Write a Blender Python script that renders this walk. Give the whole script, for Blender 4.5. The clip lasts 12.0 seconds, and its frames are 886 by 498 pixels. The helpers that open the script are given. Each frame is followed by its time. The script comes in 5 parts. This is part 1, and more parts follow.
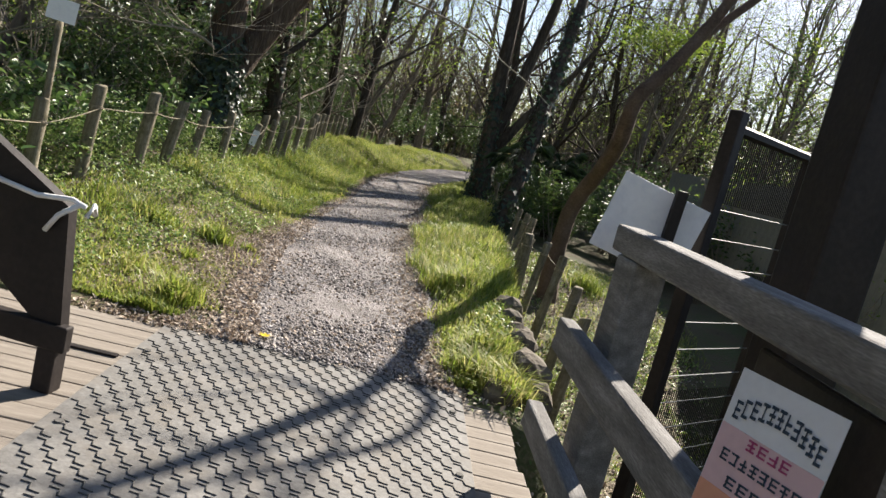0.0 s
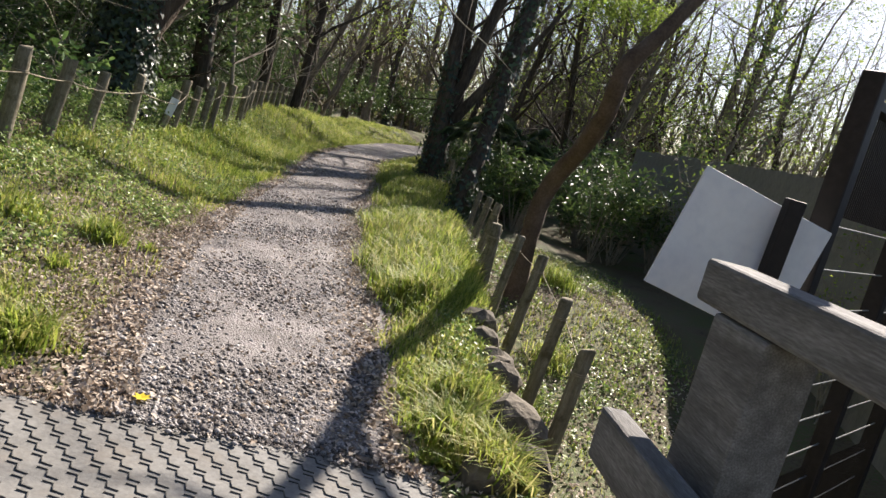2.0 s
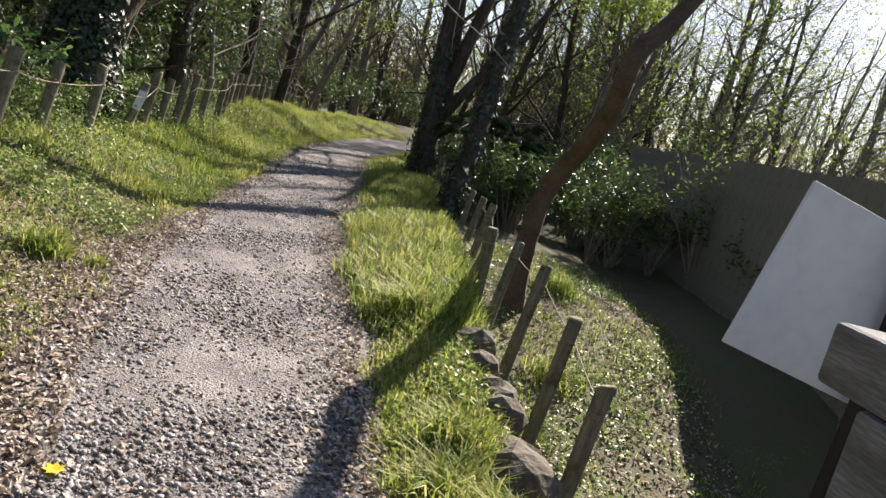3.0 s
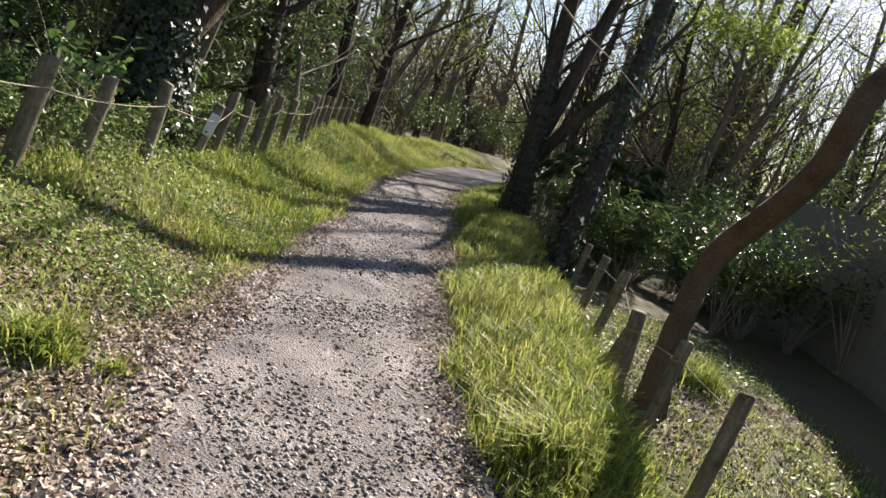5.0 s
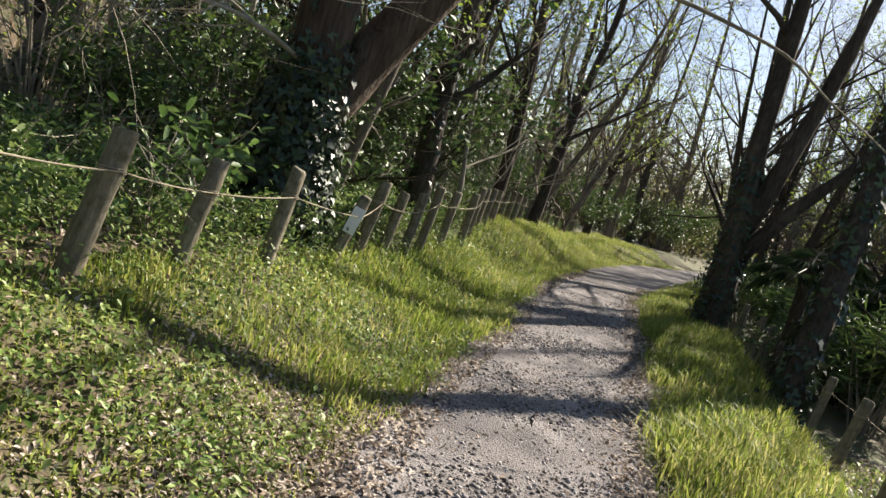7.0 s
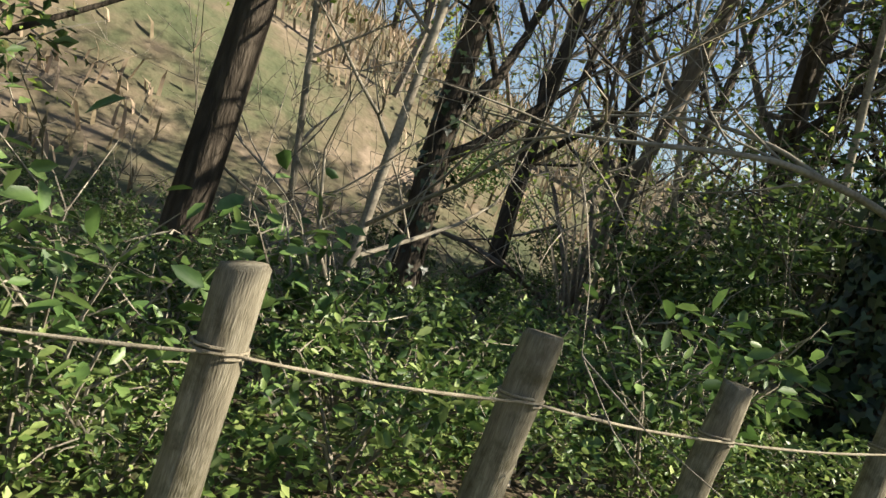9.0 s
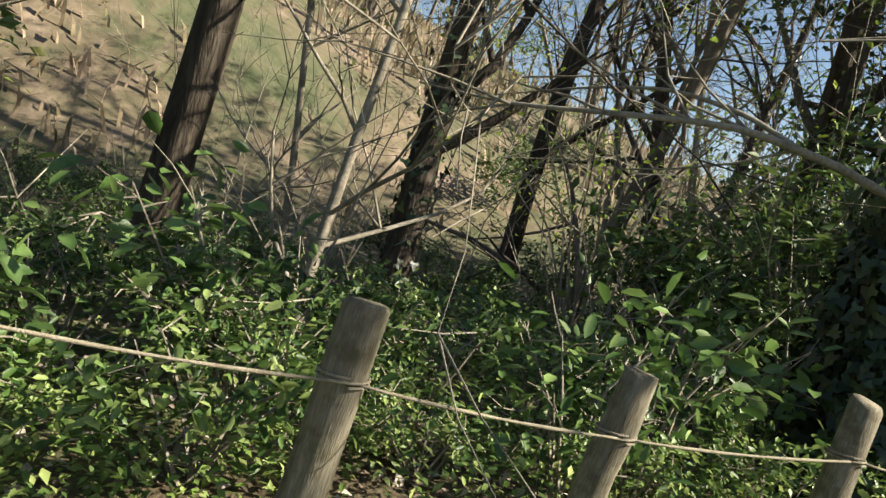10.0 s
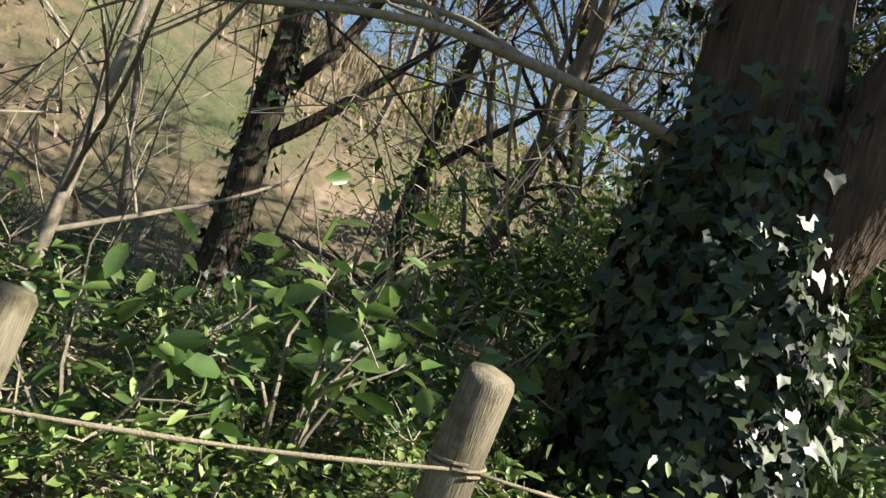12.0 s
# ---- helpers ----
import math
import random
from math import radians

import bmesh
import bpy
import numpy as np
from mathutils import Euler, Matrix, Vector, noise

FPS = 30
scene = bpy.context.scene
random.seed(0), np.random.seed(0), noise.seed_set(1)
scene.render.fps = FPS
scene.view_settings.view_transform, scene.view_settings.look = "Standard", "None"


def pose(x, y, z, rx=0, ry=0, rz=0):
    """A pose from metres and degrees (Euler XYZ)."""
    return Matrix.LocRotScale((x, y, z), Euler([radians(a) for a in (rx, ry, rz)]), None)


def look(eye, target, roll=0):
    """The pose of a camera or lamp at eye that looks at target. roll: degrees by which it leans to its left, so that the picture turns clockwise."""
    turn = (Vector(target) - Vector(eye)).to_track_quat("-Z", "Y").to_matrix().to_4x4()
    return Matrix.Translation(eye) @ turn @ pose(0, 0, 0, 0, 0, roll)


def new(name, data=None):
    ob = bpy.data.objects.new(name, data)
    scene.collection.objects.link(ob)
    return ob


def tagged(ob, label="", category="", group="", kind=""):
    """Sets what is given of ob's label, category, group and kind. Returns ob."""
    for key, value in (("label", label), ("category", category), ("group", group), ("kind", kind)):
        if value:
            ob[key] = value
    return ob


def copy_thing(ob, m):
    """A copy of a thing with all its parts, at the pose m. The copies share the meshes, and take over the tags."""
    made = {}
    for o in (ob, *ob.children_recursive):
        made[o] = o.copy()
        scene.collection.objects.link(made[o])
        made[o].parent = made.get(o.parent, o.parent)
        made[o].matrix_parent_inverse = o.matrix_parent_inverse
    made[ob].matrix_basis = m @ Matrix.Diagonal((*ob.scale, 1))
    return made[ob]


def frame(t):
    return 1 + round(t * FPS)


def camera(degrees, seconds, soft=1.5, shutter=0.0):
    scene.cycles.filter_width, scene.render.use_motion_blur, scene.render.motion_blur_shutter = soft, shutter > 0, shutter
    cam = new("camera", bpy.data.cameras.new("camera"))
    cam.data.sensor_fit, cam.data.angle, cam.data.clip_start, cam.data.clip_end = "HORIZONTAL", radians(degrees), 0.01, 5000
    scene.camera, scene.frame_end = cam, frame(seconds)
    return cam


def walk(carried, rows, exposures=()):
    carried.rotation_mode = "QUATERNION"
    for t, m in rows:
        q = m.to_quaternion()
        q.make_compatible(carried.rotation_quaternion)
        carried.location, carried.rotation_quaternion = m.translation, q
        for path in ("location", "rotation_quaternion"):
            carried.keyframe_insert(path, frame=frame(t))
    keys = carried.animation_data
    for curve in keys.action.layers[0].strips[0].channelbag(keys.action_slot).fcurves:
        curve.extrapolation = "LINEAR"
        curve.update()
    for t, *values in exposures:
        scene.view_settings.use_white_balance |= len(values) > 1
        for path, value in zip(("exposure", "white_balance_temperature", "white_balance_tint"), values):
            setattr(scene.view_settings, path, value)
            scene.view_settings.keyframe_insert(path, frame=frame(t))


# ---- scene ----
cam = camera(61.3, 12.0)
PATH = [
    (0, (0.224, 0.077, 1.531), (0.181, 2.055, 1.24), 14.5),
    (0.5, (0.196, 0.423, 1.53), (0.2, 2.402, 1.237), 14.5),
    (1, (0.213, 0.734, 1.554), (0.244, 2.71, 1.246), 14.0),
    (1.5, (0.108, 1.178, 1.523), (0.192, 3.152, 1.207), 15.0),
    (2, (0.081, 1.539, 1.506), (0.192, 3.509, 1.183), 15.3),
    (2.5, (0.087, 1.881, 1.511), (0.215, 3.85, 1.185), 15.4),
    (2.7, (0.09, 2.023, 1.506), (0.232, 3.991, 1.18), 15.3),
    (4.3, (-0.249, 3.286, 1.512), (-0.187, 5.254, 1.16), 16.4),
    (4.5, (-0.305, 3.505, 1.508), (-0.281, 5.474, 1.162), 16.8),
    (5, (-0.411, 3.952, 1.523), (-0.466, 5.925, 1.202), 17.8),
    (5.5, (-0.442, 4.316, 1.547), (-0.581, 6.289, 1.25), 18.1),
    (6, (-0.553, 4.726, 1.507), (-0.754, 6.696, 1.232), 18.3),
    (6.5, (-0.699, 5.165, 1.461), (-0.966, 7.13, 1.204), 18.2),
    (7, (-0.776, 5.612, 1.444), (-1.318, 7.525, 1.231), 17.2),
    (7.1, (-0.799, 5.704, 1.45), (-1.437, 7.589, 1.245), 17.0),
    (7.5, (-1.002, 6.216, 1.453), (-2.078, 7.893, 1.281), 15.3),
    (7.7, (-1.17, 6.409, 1.448), (-2.436, 7.952, 1.315), 14.6),
    (9.3, (-1.494, 7.428, 1.444), (-3.307, 8.264, 1.321), 13.7),
    (9.5, (-1.488, 7.562, 1.445), (-3.315, 8.367, 1.315), 13.7),
    (10, (-1.489, 7.961, 1.446), (-3.346, 8.695, 1.325), 13.4),
    (10.5, (-1.5, 8.354, 1.424), (-3.376, 9.041, 1.341), 13.7),
    (11, (-1.501, 8.812, 1.445), (-3.399, 9.439, 1.385), 13.2),
    (11.5, (-1.609, 9.322, 1.416), (-3.53, 9.879, 1.379), 13.0),
    (12, (-1.828, 9.579, 1.318), (-3.711, 10.253, 1.365), 14.5),
]
walk(cam, [(t, look(eye, target, roll)) for t, eye, target, roll in PATH], exposures=[(0, 1.5, 6600, 14), (1, 1.5, 6600, 16), (6.5, 1.5, 6700, 17), (7.5, 1.48, 6800, 10), (9.5, 1.54, 6850, 9.5), (12, 1.54, 6700, 9.5)])

# ---- world and sun ----
SUN_TO = Vector((0.46, 0.89, 0.0)).normalized()
SUN_ELEV = radians(34)
world = bpy.data.worlds.new("sky")
scene.world = world
world.use_nodes = True
wn = world.node_tree.nodes
sky = wn.new("ShaderNodeTexSky")
sky.sky_type = "NISHITA"
sky.sun_disc = False
sky.sun_elevation = SUN_ELEV
sky.sun_rotation = math.atan2(SUN_TO.x, SUN_TO.y)
sky.air_density, sky.dust_density, sky.ozone_density = 1.0, 0.6, 1.5
wn["Background"].inputs["Strength"].default_value = 0.054
world.node_tree.links.new(sky.outputs[0], wn["Background"].inputs["Color"])
sun_data = bpy.data.lights.new("sun", "SUN")
sun_data.energy, sun_data.angle, sun_data.color = 5.0, radians(0.55), (1.0, 0.94, 0.82)
sun = new("sun", sun_data)
to_sun = SUN_TO * math.cos(SUN_ELEV) + Vector((0, 0, math.sin(SUN_ELEV)))
sun.matrix_world = look(to_sun * 60, (0, 0, 0))


# ---- materials ----
def ramp_material(name, colours, scale=4.0, fine=60.0, rough=0.9, bump=0.3, bump_dist=0.01, stretch=(1, 1, 1), island=0.0,
                  through_light=0.0, spec=0.3, metal=0.0, coords="Object", second=None):
    """A surface with coarse and fine variation between colours; island: value shift per piece; through_light: translucency."""
    m = bpy.data.materials.new(name)
    m.use_nodes = True
    nt = m.node_tree
    n, link = nt.nodes, nt.links.new
    b = n["Principled BSDF"]
    tc = n.new("ShaderNodeTexCoord")
    mp = n.new("ShaderNodeMapping")
    mp.inputs["Scale"].default_value = stretch
    link(tc.outputs[coords], mp.inputs[0])
    t1, t2 = n.new("ShaderNodeTexNoise"), n.new("ShaderNodeTexNoise")
    for t, s, d in ((t1, scale, 6), (t2, fine, 4)):
        t.inputs["Scale"].default_value, t.inputs["Detail"].default_value = s, d
        link(mp.outputs[0], t.inputs["Vector"])
    mix = n.new("ShaderNodeMix")
    mix.inputs[0].default_value = 0.45
    link(t1.outputs[0], mix.inputs[2])
    link(t2.outputs[0], mix.inputs[3])
    fac = mix.outputs[0]
    if island:
        g = n.new("ShaderNodeNewGeometry")
        ma = n.new("ShaderNodeMath")
        ma.operation = "MULTIPLY_ADD"
        ma.inputs[1].default_value = island
        link(g.outputs["Random Per Island"], ma.inputs[0])
        sub = n.new("ShaderNodeMath")
        sub.operation = "SUBTRACT"
        sub.inputs[1].default_value = island * 0.5
        link(ma.outputs[0], sub.inputs[0])
        link(fac, ma.inputs[2])
        fac = sub.outputs[0]
    r = n.new("ShaderNodeValToRGB")
    els = r.color_ramp.elements
    k = len(colours)
    for i, c in enumerate(colours):
        p = 0.3 + 0.4 * i / max(k - 1, 1)
        e = els[i] if i < 2 else els.new(p)
        e.position, e.color = p, (*c, 1)
    link(fac, r.inputs[0])
    surface = r.outputs[0]
    if second:
        # uneven patches of moss, stain or grime
        t3 = n.new("ShaderNodeTexNoise")
        t3.inputs["Scale"].default_value, t3.inputs["Detail"].default_value, t3.inputs["Roughness"].default_value = second[1], 8, 0.7
        link(tc.outputs[coords], t3.inputs["Vector"])
        edge = n.new("ShaderNodeMapRange")
        edge.inputs[1].default_value, edge.inputs[2].default_value, edge.inputs[4].default_value = 0.48, 0.64, second[2]
        link(t3.outputs[0], edge.inputs[0])
        patch = n.new("ShaderNodeMix")
        patch.data_type = "RGBA"
        link(edge.outputs[0], patch.inputs[0])
        link(surface, patch.inputs[6])
        patch.inputs[7].default_value = (*second[0], 1)
        surface = patch.outputs[2]
    link(surface, b.inputs["Base Color"])
    b.inputs["Roughness"].default_value, b.inputs["Metallic"].default_value = rough, metal
    b.inputs["Specular IOR Level"].default_value = spec
    if bump:
        bp = n.new("ShaderNodeBump")
        bp.inputs["Strength"].default_value, bp.inputs["Distance"].default_value = bump, bump_dist
        link(t2.outputs[0], bp.inputs["Height"])
        link(bp.outputs[0], b.inputs["Normal"])
    if through_light:
        tr = n.new("ShaderNodeBsdfTranslucent")
        ms = n.new("ShaderNodeMixShader")
        ms.inputs[0].default_value = through_light
        link(r.outputs[0], tr.inputs["Color"])
        link(b.outputs[0], ms.inputs[1])
        link(tr.outputs[0], ms.inputs[2])
        link(ms.outputs[0], n["Material Output"].inputs["Surface"])
    return m


M_SOIL = ramp_material("woodland_soil", [(0.05, 0.035, 0.02), (0.11, 0.085, 0.05), (0.07, 0.09, 0.03), (0.17, 0.14, 0.08)], 1.2, 30, bump=0.6, bump_dist=0.03)
M_HILL = ramp_material("dry_hill_grass", [(0.035, 0.05, 0.02), (0.085, 0.09, 0.045), (0.135, 0.108, 0.068), (0.27, 0.205, 0.15)], 0.3, 2.0, bump=0.5, bump_dist=0.2)
M_GRAVEL = ramp_material("gravel_path", [(0.06, 0.052, 0.049), (0.15, 0.134, 0.127), (0.235, 0.214, 0.204), (0.38, 0.35, 0.335)], 2.2, 70, bump=1.0, bump_dist=0.02)
M_PEBBLE = ramp_material("pebbles", [(0.08, 0.071, 0.066), (0.17, 0.154, 0.146), (0.27, 0.248, 0.237), (0.42, 0.395, 0.38)], 8, 60, island=0.6, rough=0.85)
M_LITTER = ramp_material("dead_leaves", [(0.17, 0.125, 0.09), (0.36, 0.29, 0.225), (0.56, 0.48, 0.4)], 8, 60, island=0.6, through_light=0.15, bump=0)
M_GRASS = ramp_material("grass_blades", [(0.1, 0.15, 0.025), (0.21, 0.29, 0.045), (0.36, 0.4, 0.08), (0.46, 0.42, 0.17)], 1.2, 20, island=0.4, rough=0.5, through_light=0.5, bump=0)
M_WEED = ramp_material("weed_leaves", [(0.08, 0.14, 0.035), (0.18, 0.27, 0.065), (0.36, 0.43, 0.14)], 1.5, 20, island=0.5, rough=0.45, through_light=0.35, bump=0)
M_UNDER = ramp_material("undergrowth_leaves", [(0.045, 0.095, 0.024), (0.12, 0.2, 0.05), (0.29, 0.37, 0.12)], 1.5, 20, island=0.6, rough=0.45, through_light=0.3, bump=0, spec=0.4)
M_LEAF = ramp_material("evergreen_leaves", [(0.034, 0.068, 0.02), (0.075, 0.128, 0.035), (0.145, 0.21, 0.06)], 1.2, 20, island=0.5, rough=0.47, through_light=0.25, bump=0, spec=0.4)
M_BROAD = ramp_material("broad_glossy_leaves", [(0.06, 0.12, 0.03), (0.11, 0.19, 0.05), (0.2, 0.29, 0.09)], 2, 20, island=0.5, rough=0.42, through_light=0.3, bump=0, spec=0.55)
M_IVY = ramp_material("ivy_leaves", [(0.01, 0.022, 0.009), (0.02, 0.04, 0.015), (0.045, 0.075, 0.025)], 2, 20, island=0.5, rough=0.45, through_light=0.1, bump=0, spec=0.5)
M_SPRING = ramp_material("young_leaves", [(0.13, 0.2, 0.03), (0.22, 0.31, 0.05), (0.34, 0.42, 0.08)], 1, 20, island=0.5, rough=0.5, through_light=0.5, bump=0)
M_YELLOW = ramp_material("yellow_petals", [(0.6, 0.45, 0.03), (0.75, 0.6, 0.05)], 20, 80, bump=0, through_light=0.3)
M_HAZE = ramp_material("distant_foliage", [(0.06, 0.075, 0.025), (0.13, 0.15, 0.05), (0.22, 0.22, 0.09), (0.2, 0.15, 0.09)], 0.3, 4, island=0.5, rough=0.6, through_light=0.35, bump=0)
M_DRY = ramp_material("dry_grass", [(0.14, 0.12, 0.065), (0.26, 0.2, 0.13), (0.42, 0.32, 0.23)], 0.4, 6, island=0.5, through_light=0.3, bump=0)
M_BARK = ramp_material("dark_bark", [(0.02, 0.016, 0.012), (0.06, 0.048, 0.036), (0.12, 0.098, 0.075)], 3, 25, bump=1.0, bump_dist=0.03, stretch=(1, 1, 0.25), spec=0.15)
M_BARK2 = ramp_material("grey_bark", [(0.06, 0.05, 0.04), (0.15, 0.125, 0.1), (0.26, 0.225, 0.18)], 3, 25, bump=0.8, bump_dist=0.02, stretch=(1, 1, 0.3), spec=0.15)
M_BARK4 = ramp_material("ridged_brown_bark", [(0.035, 0.024, 0.017), (0.09, 0.066, 0.048), (0.17, 0.13, 0.1)], 3, 22, bump=1.0, bump_dist=0.05, stretch=(1.6, 1.6, 0.2), spec=0.15)
M_BARK3 = ramp_material("brown_smooth_bark", [(0.055, 0.037, 0.026), (0.1, 0.07, 0.05), (0.155, 0.115, 0.086)], 4, 40, bump=0.5, bump_dist=0.01, spec=0.2)
M_POST = ramp_material("weathered_post_wood", [(0.085, 0.073, 0.05), (0.19, 0.167, 0.12), (0.33, 0.3, 0.225)], 5, 45, bump=0.6, bump_dist=0.006, stretch=(6, 6, 0.6), spec=0.15, second=((0.07, 0.062, 0.03), 9, 0.75))
M_RAIL = ramp_material("grey_weathered_timber", [(0.085, 0.082, 0.079), (0.165, 0.16, 0.154), (0.31, 0.305, 0.298)], 4, 40, bump=0.6, bump_dist=0.006, stretch=(5, 0.6, 5), spec=0.2)
M_PLANK = ramp_material("deck_planks", [(0.15, 0.13, 0.107), (0.23, 0.203, 0.172), (0.32, 0.288, 0.25)], 4, 40, bump=0.4, bump_dist=0.004, stretch=(0.6, 6, 6), spec=0.15)
M_DARKWOOD = ramp_material("dark_painted_timber", [(0.01, 0.008, 0.0075), (0.018, 0.0135, 0.012), (0.032, 0.024, 0.021)], 4, 40, bump=0.4, bump_dist=0.004, spec=0.3, rough=0.6)
M_ROPE = ramp_material("pale_rope", [(0.15, 0.125, 0.085), (0.28, 0.24, 0.17), (0.38, 0.34, 0.26)], 20, 200, bump=0.8, bump_dist=0.004)
M_MAT = ramp_material("grey_tread_mat", [(0.105, 0.1, 0.094), (0.17, 0.166, 0.156), (0.24, 0.233, 0.22)], 3, 50, bump=0.5, bump_dist=0.004, rough=0.75, spec=0.3, second=((0.17, 0.15, 0.125), 4, 0.6))
# dark bolt heads, and mat ribs with their side shade painted in
M_MATDARK = ramp_material("mat_rib_shade_and_bolt", [(0.07, 0.067, 0.062), (0.13, 0.125, 0.116)], 5, 50, bump=0.3)
M_BOARD = ramp_material("white_painted_board", [(0.62, 0.64, 0.68), (0.72, 0.73, 0.75), (0.78, 0.79, 0.8)], 3, 30, bump=0.1, rough=0.6)
M_WALL = ramp_material("drab_panel_fence", [(0.15, 0.14, 0.115), (0.21, 0.198, 0.165), (0.27, 0.255, 0.215)], 1.2, 30, bump=0.3, rough=0.9, stretch=(2, 2, 0.4), second=((0.11, 0.105, 0.08), 1.6, 0.5))
M_STONE = ramp_material("edging_stone", [(0.05, 0.045, 0.03), (0.12, 0.1, 0.075), (0.2, 0.17, 0.13)], 3, 25, bump=0.8, bump_dist=0.02)
M_WIRE = ramp_material("galvanised_wire", [(0.22, 0.22, 0.21), (0.36, 0.36, 0.34)], 20, 100, bump=0, rough=0.45, metal=0.6)
M_STRAP = ramp_material("white_cord", [(0.6, 0.6, 0.58), (0.75, 0.75, 0.73)], 20, 100, bump=0.3)
M_TWIG = ramp_material("pale_twig", [(0.12, 0.1, 0.075), (0.25, 0.22, 0.17), (0.38, 0.34, 0.27)], 6, 50, bump=0.3, spec=0.15)


# ---- geometry helpers ----
class Soup:
    """Collects vertices and faces for one mesh."""

    def __init__(self):
        self.v, self.f, self.n = [], [], 0

    def add(self, verts, faces):
        verts = np.asarray(verts, float)
        self.v.append(verts)
        self.f.extend([tuple(int(i) + self.n for i in q) for q in faces])
        self.n += len(verts)

    def tube(self, pts, radii, sides=6, cap=True, rough=0.0, rng=None):
        pts = np.asarray(pts, float)
        k = len(pts)
        tang = np.gradient(pts, axis=0)
        tang /= np.linalg.norm(tang, axis=1)[:, None] + 1e-9
        ref = np.array((0.0, 1.0, 0.0)) if abs(tang[0, 1]) < 0.9 else np.array((1.0, 0.0, 0.0))
        a = np.cross(tang, ref)
        a /= np.linalg.norm(a, axis=1)[:, None] + 1e-9
        b = np.cross(tang, a)
        ang = np.linspace(0, 2 * math.pi, sides, endpoint=False)
        ring = a[:, None, :] * np.cos(ang)[None, :, None] + b[:, None, :] * np.sin(ang)[None, :, None]
        rr = np.asarray(radii, float)[:, None, None]
        if rough and rng is not None:
            rr = rr * (1 + rough * (rng.random((k, sides, 1)) - 0.5) * 2)
        verts = (pts[:, None, :] + ring * rr).reshape(-1, 3)
        i, j = np.meshgrid(np.arange(k - 1), np.arange(sides), indexing="ij")
        j2 = (j + 1) % sides
        faces = np.stack([i * sides + j, (i + 1) * sides + j, (i + 1) * sides + j2, i * sides + j2], -1).reshape(-1, 4).tolist()
        if cap:
            faces.append(list(range(sides)))
            faces.append(list(range((k - 1) * sides, k * sides))[::-1])
        self.add(verts, faces)

    def box(self, lo, hi, m=None, bevel=0.0):
        (x0, y0, z0), (x1, y1, z1) = lo, hi
        v = [(x, y, z) for z in (z0, z1) for y in (y0, y1) for x in (x0, x1)]
        f = [(0, 2, 3, 1), (4, 5, 7, 6), (0, 1, 5, 4), (2, 6, 7, 3), (0, 4, 6, 2), (1, 3, 7, 5)]
        if bevel:
            bm = bmesh.new()
            vs = [bm.verts.new(p) for p in v]
            for q in f:
                bm.faces.new([vs[k] for k in q])
            bmesh.ops.bevel(bm, geom=bm.edges[:], offset=bevel, segments=2, affect="EDGES", profile=0.5)
            bm.verts.index_update()
            v = [tuple(p.co) for p in bm.verts]
            f = [tuple(p.index for p in q.verts) for q in bm.faces]
            bm.free()
        if m is not None:
            v = [tuple(m @ Vector(p)) for p in v]
        self.add(v, f)

    def mesh(self, name, mat, smooth=False):
        me = bpy.data.meshes.new(name)
        me.from_pydata(np.concatenate(self.v).tolist(), [], self.f)
        me.materials.append(mat)
        if smooth:
            me.polygons.foreach_set("use_smooth", [True] * len(me.polygons))
        return me


def part(name, soup, mat, parent=None, label="", smooth=False):
    """Links a soup as one mesh object under a thing or a part."""
    ob = new(name, soup.mesh(name, mat, smooth) if isinstance(soup, Soup) else soup)
    if parent is not None:
        ob.parent = parent
    return tagged(ob, label)


def quads_mesh(name, verts, per, mat, faces_local):
    """Many small alike pieces in one mesh: verts is (n, per, 3)."""
    n = len(verts)
    base = (np.arange(n) * per)[:, None, None]
    fl = np.array(faces_local)
    faces = (base + fl[None]).reshape(-1, fl.shape[1])
    me = bpy.data.meshes.new(name)
    flat = verts.reshape(-1, 3)
    me.vertices.add(len(flat))
    me.vertices.foreach_set("co", flat.ravel())
    me.loops.add(faces.size)
    me.loops.foreach_set("vertex_index", faces.ravel().astype(np.int32))
    me.polygons.add(len(faces))
    me.polygons.foreach_set("loop_start", np.arange(0, faces.size, fl.shape[1], dtype=np.int32))
    me.update(calc_edges=True)
    me.validate()
    me.materials.append(mat)
    return me


def leaf_mesh(name, centres, size, mat, rng, up=0.5, aspect=0.5, droop=0.25, oval=False):
    """Folded leaves with a pointed tip, at the given centres; up: how far their faces turn upwards."""
    n = len(centres)
    d = rng.normal(size=(n, 3))
    d[:, 2] *= 0.6
    d /= np.linalg.norm(d, axis=1)[:, None]
    nrm = rng.normal(size=(n, 3)) * (1 - up) + np.array((0, 0, 1.0)) * up * 1.6
    side = np.cross(d, nrm)
    side /= np.linalg.norm(side, axis=1)[:, None] + 1e-9
    nn = np.cross(side, d)
    s = (np.asarray(size) * (0.6 + 0.8 * rng.random(n)))[:, None]
    w = s * aspect * 0.5
    c = np.asarray(centres)
    base, tip = c - d * s * 0.5, c + d * s * 0.5 - nn * s * droop * 0.5
    m1, m2 = c - d * s * 0.08 + side * w + nn * s * 0.06, c - d * s * 0.08 - side * w + nn * s * 0.06
    if oval:
        lo, hi = c - d * s * 0.2, c + d * s * 0.22 - nn * s * droop * 0.18
        e = nn * s * 0.07
        v = np.stack([base, lo + side * w * 0.9 + e, hi + side * w * 0.8 + e * 0.7, tip, hi - side * w * 0.8 + e * 0.7, lo - side * w * 0.9 + e], 1)
        return quads_mesh(name, v, 6, mat, [(0, 1, 2), (0, 2, 3), (0, 3, 4), (0, 4, 5)])
    v = np.stack([base, m1, tip, m2], 1)
    return quads_mesh(name, v, 4, mat, [(0, 1, 2), (0, 2, 3)])


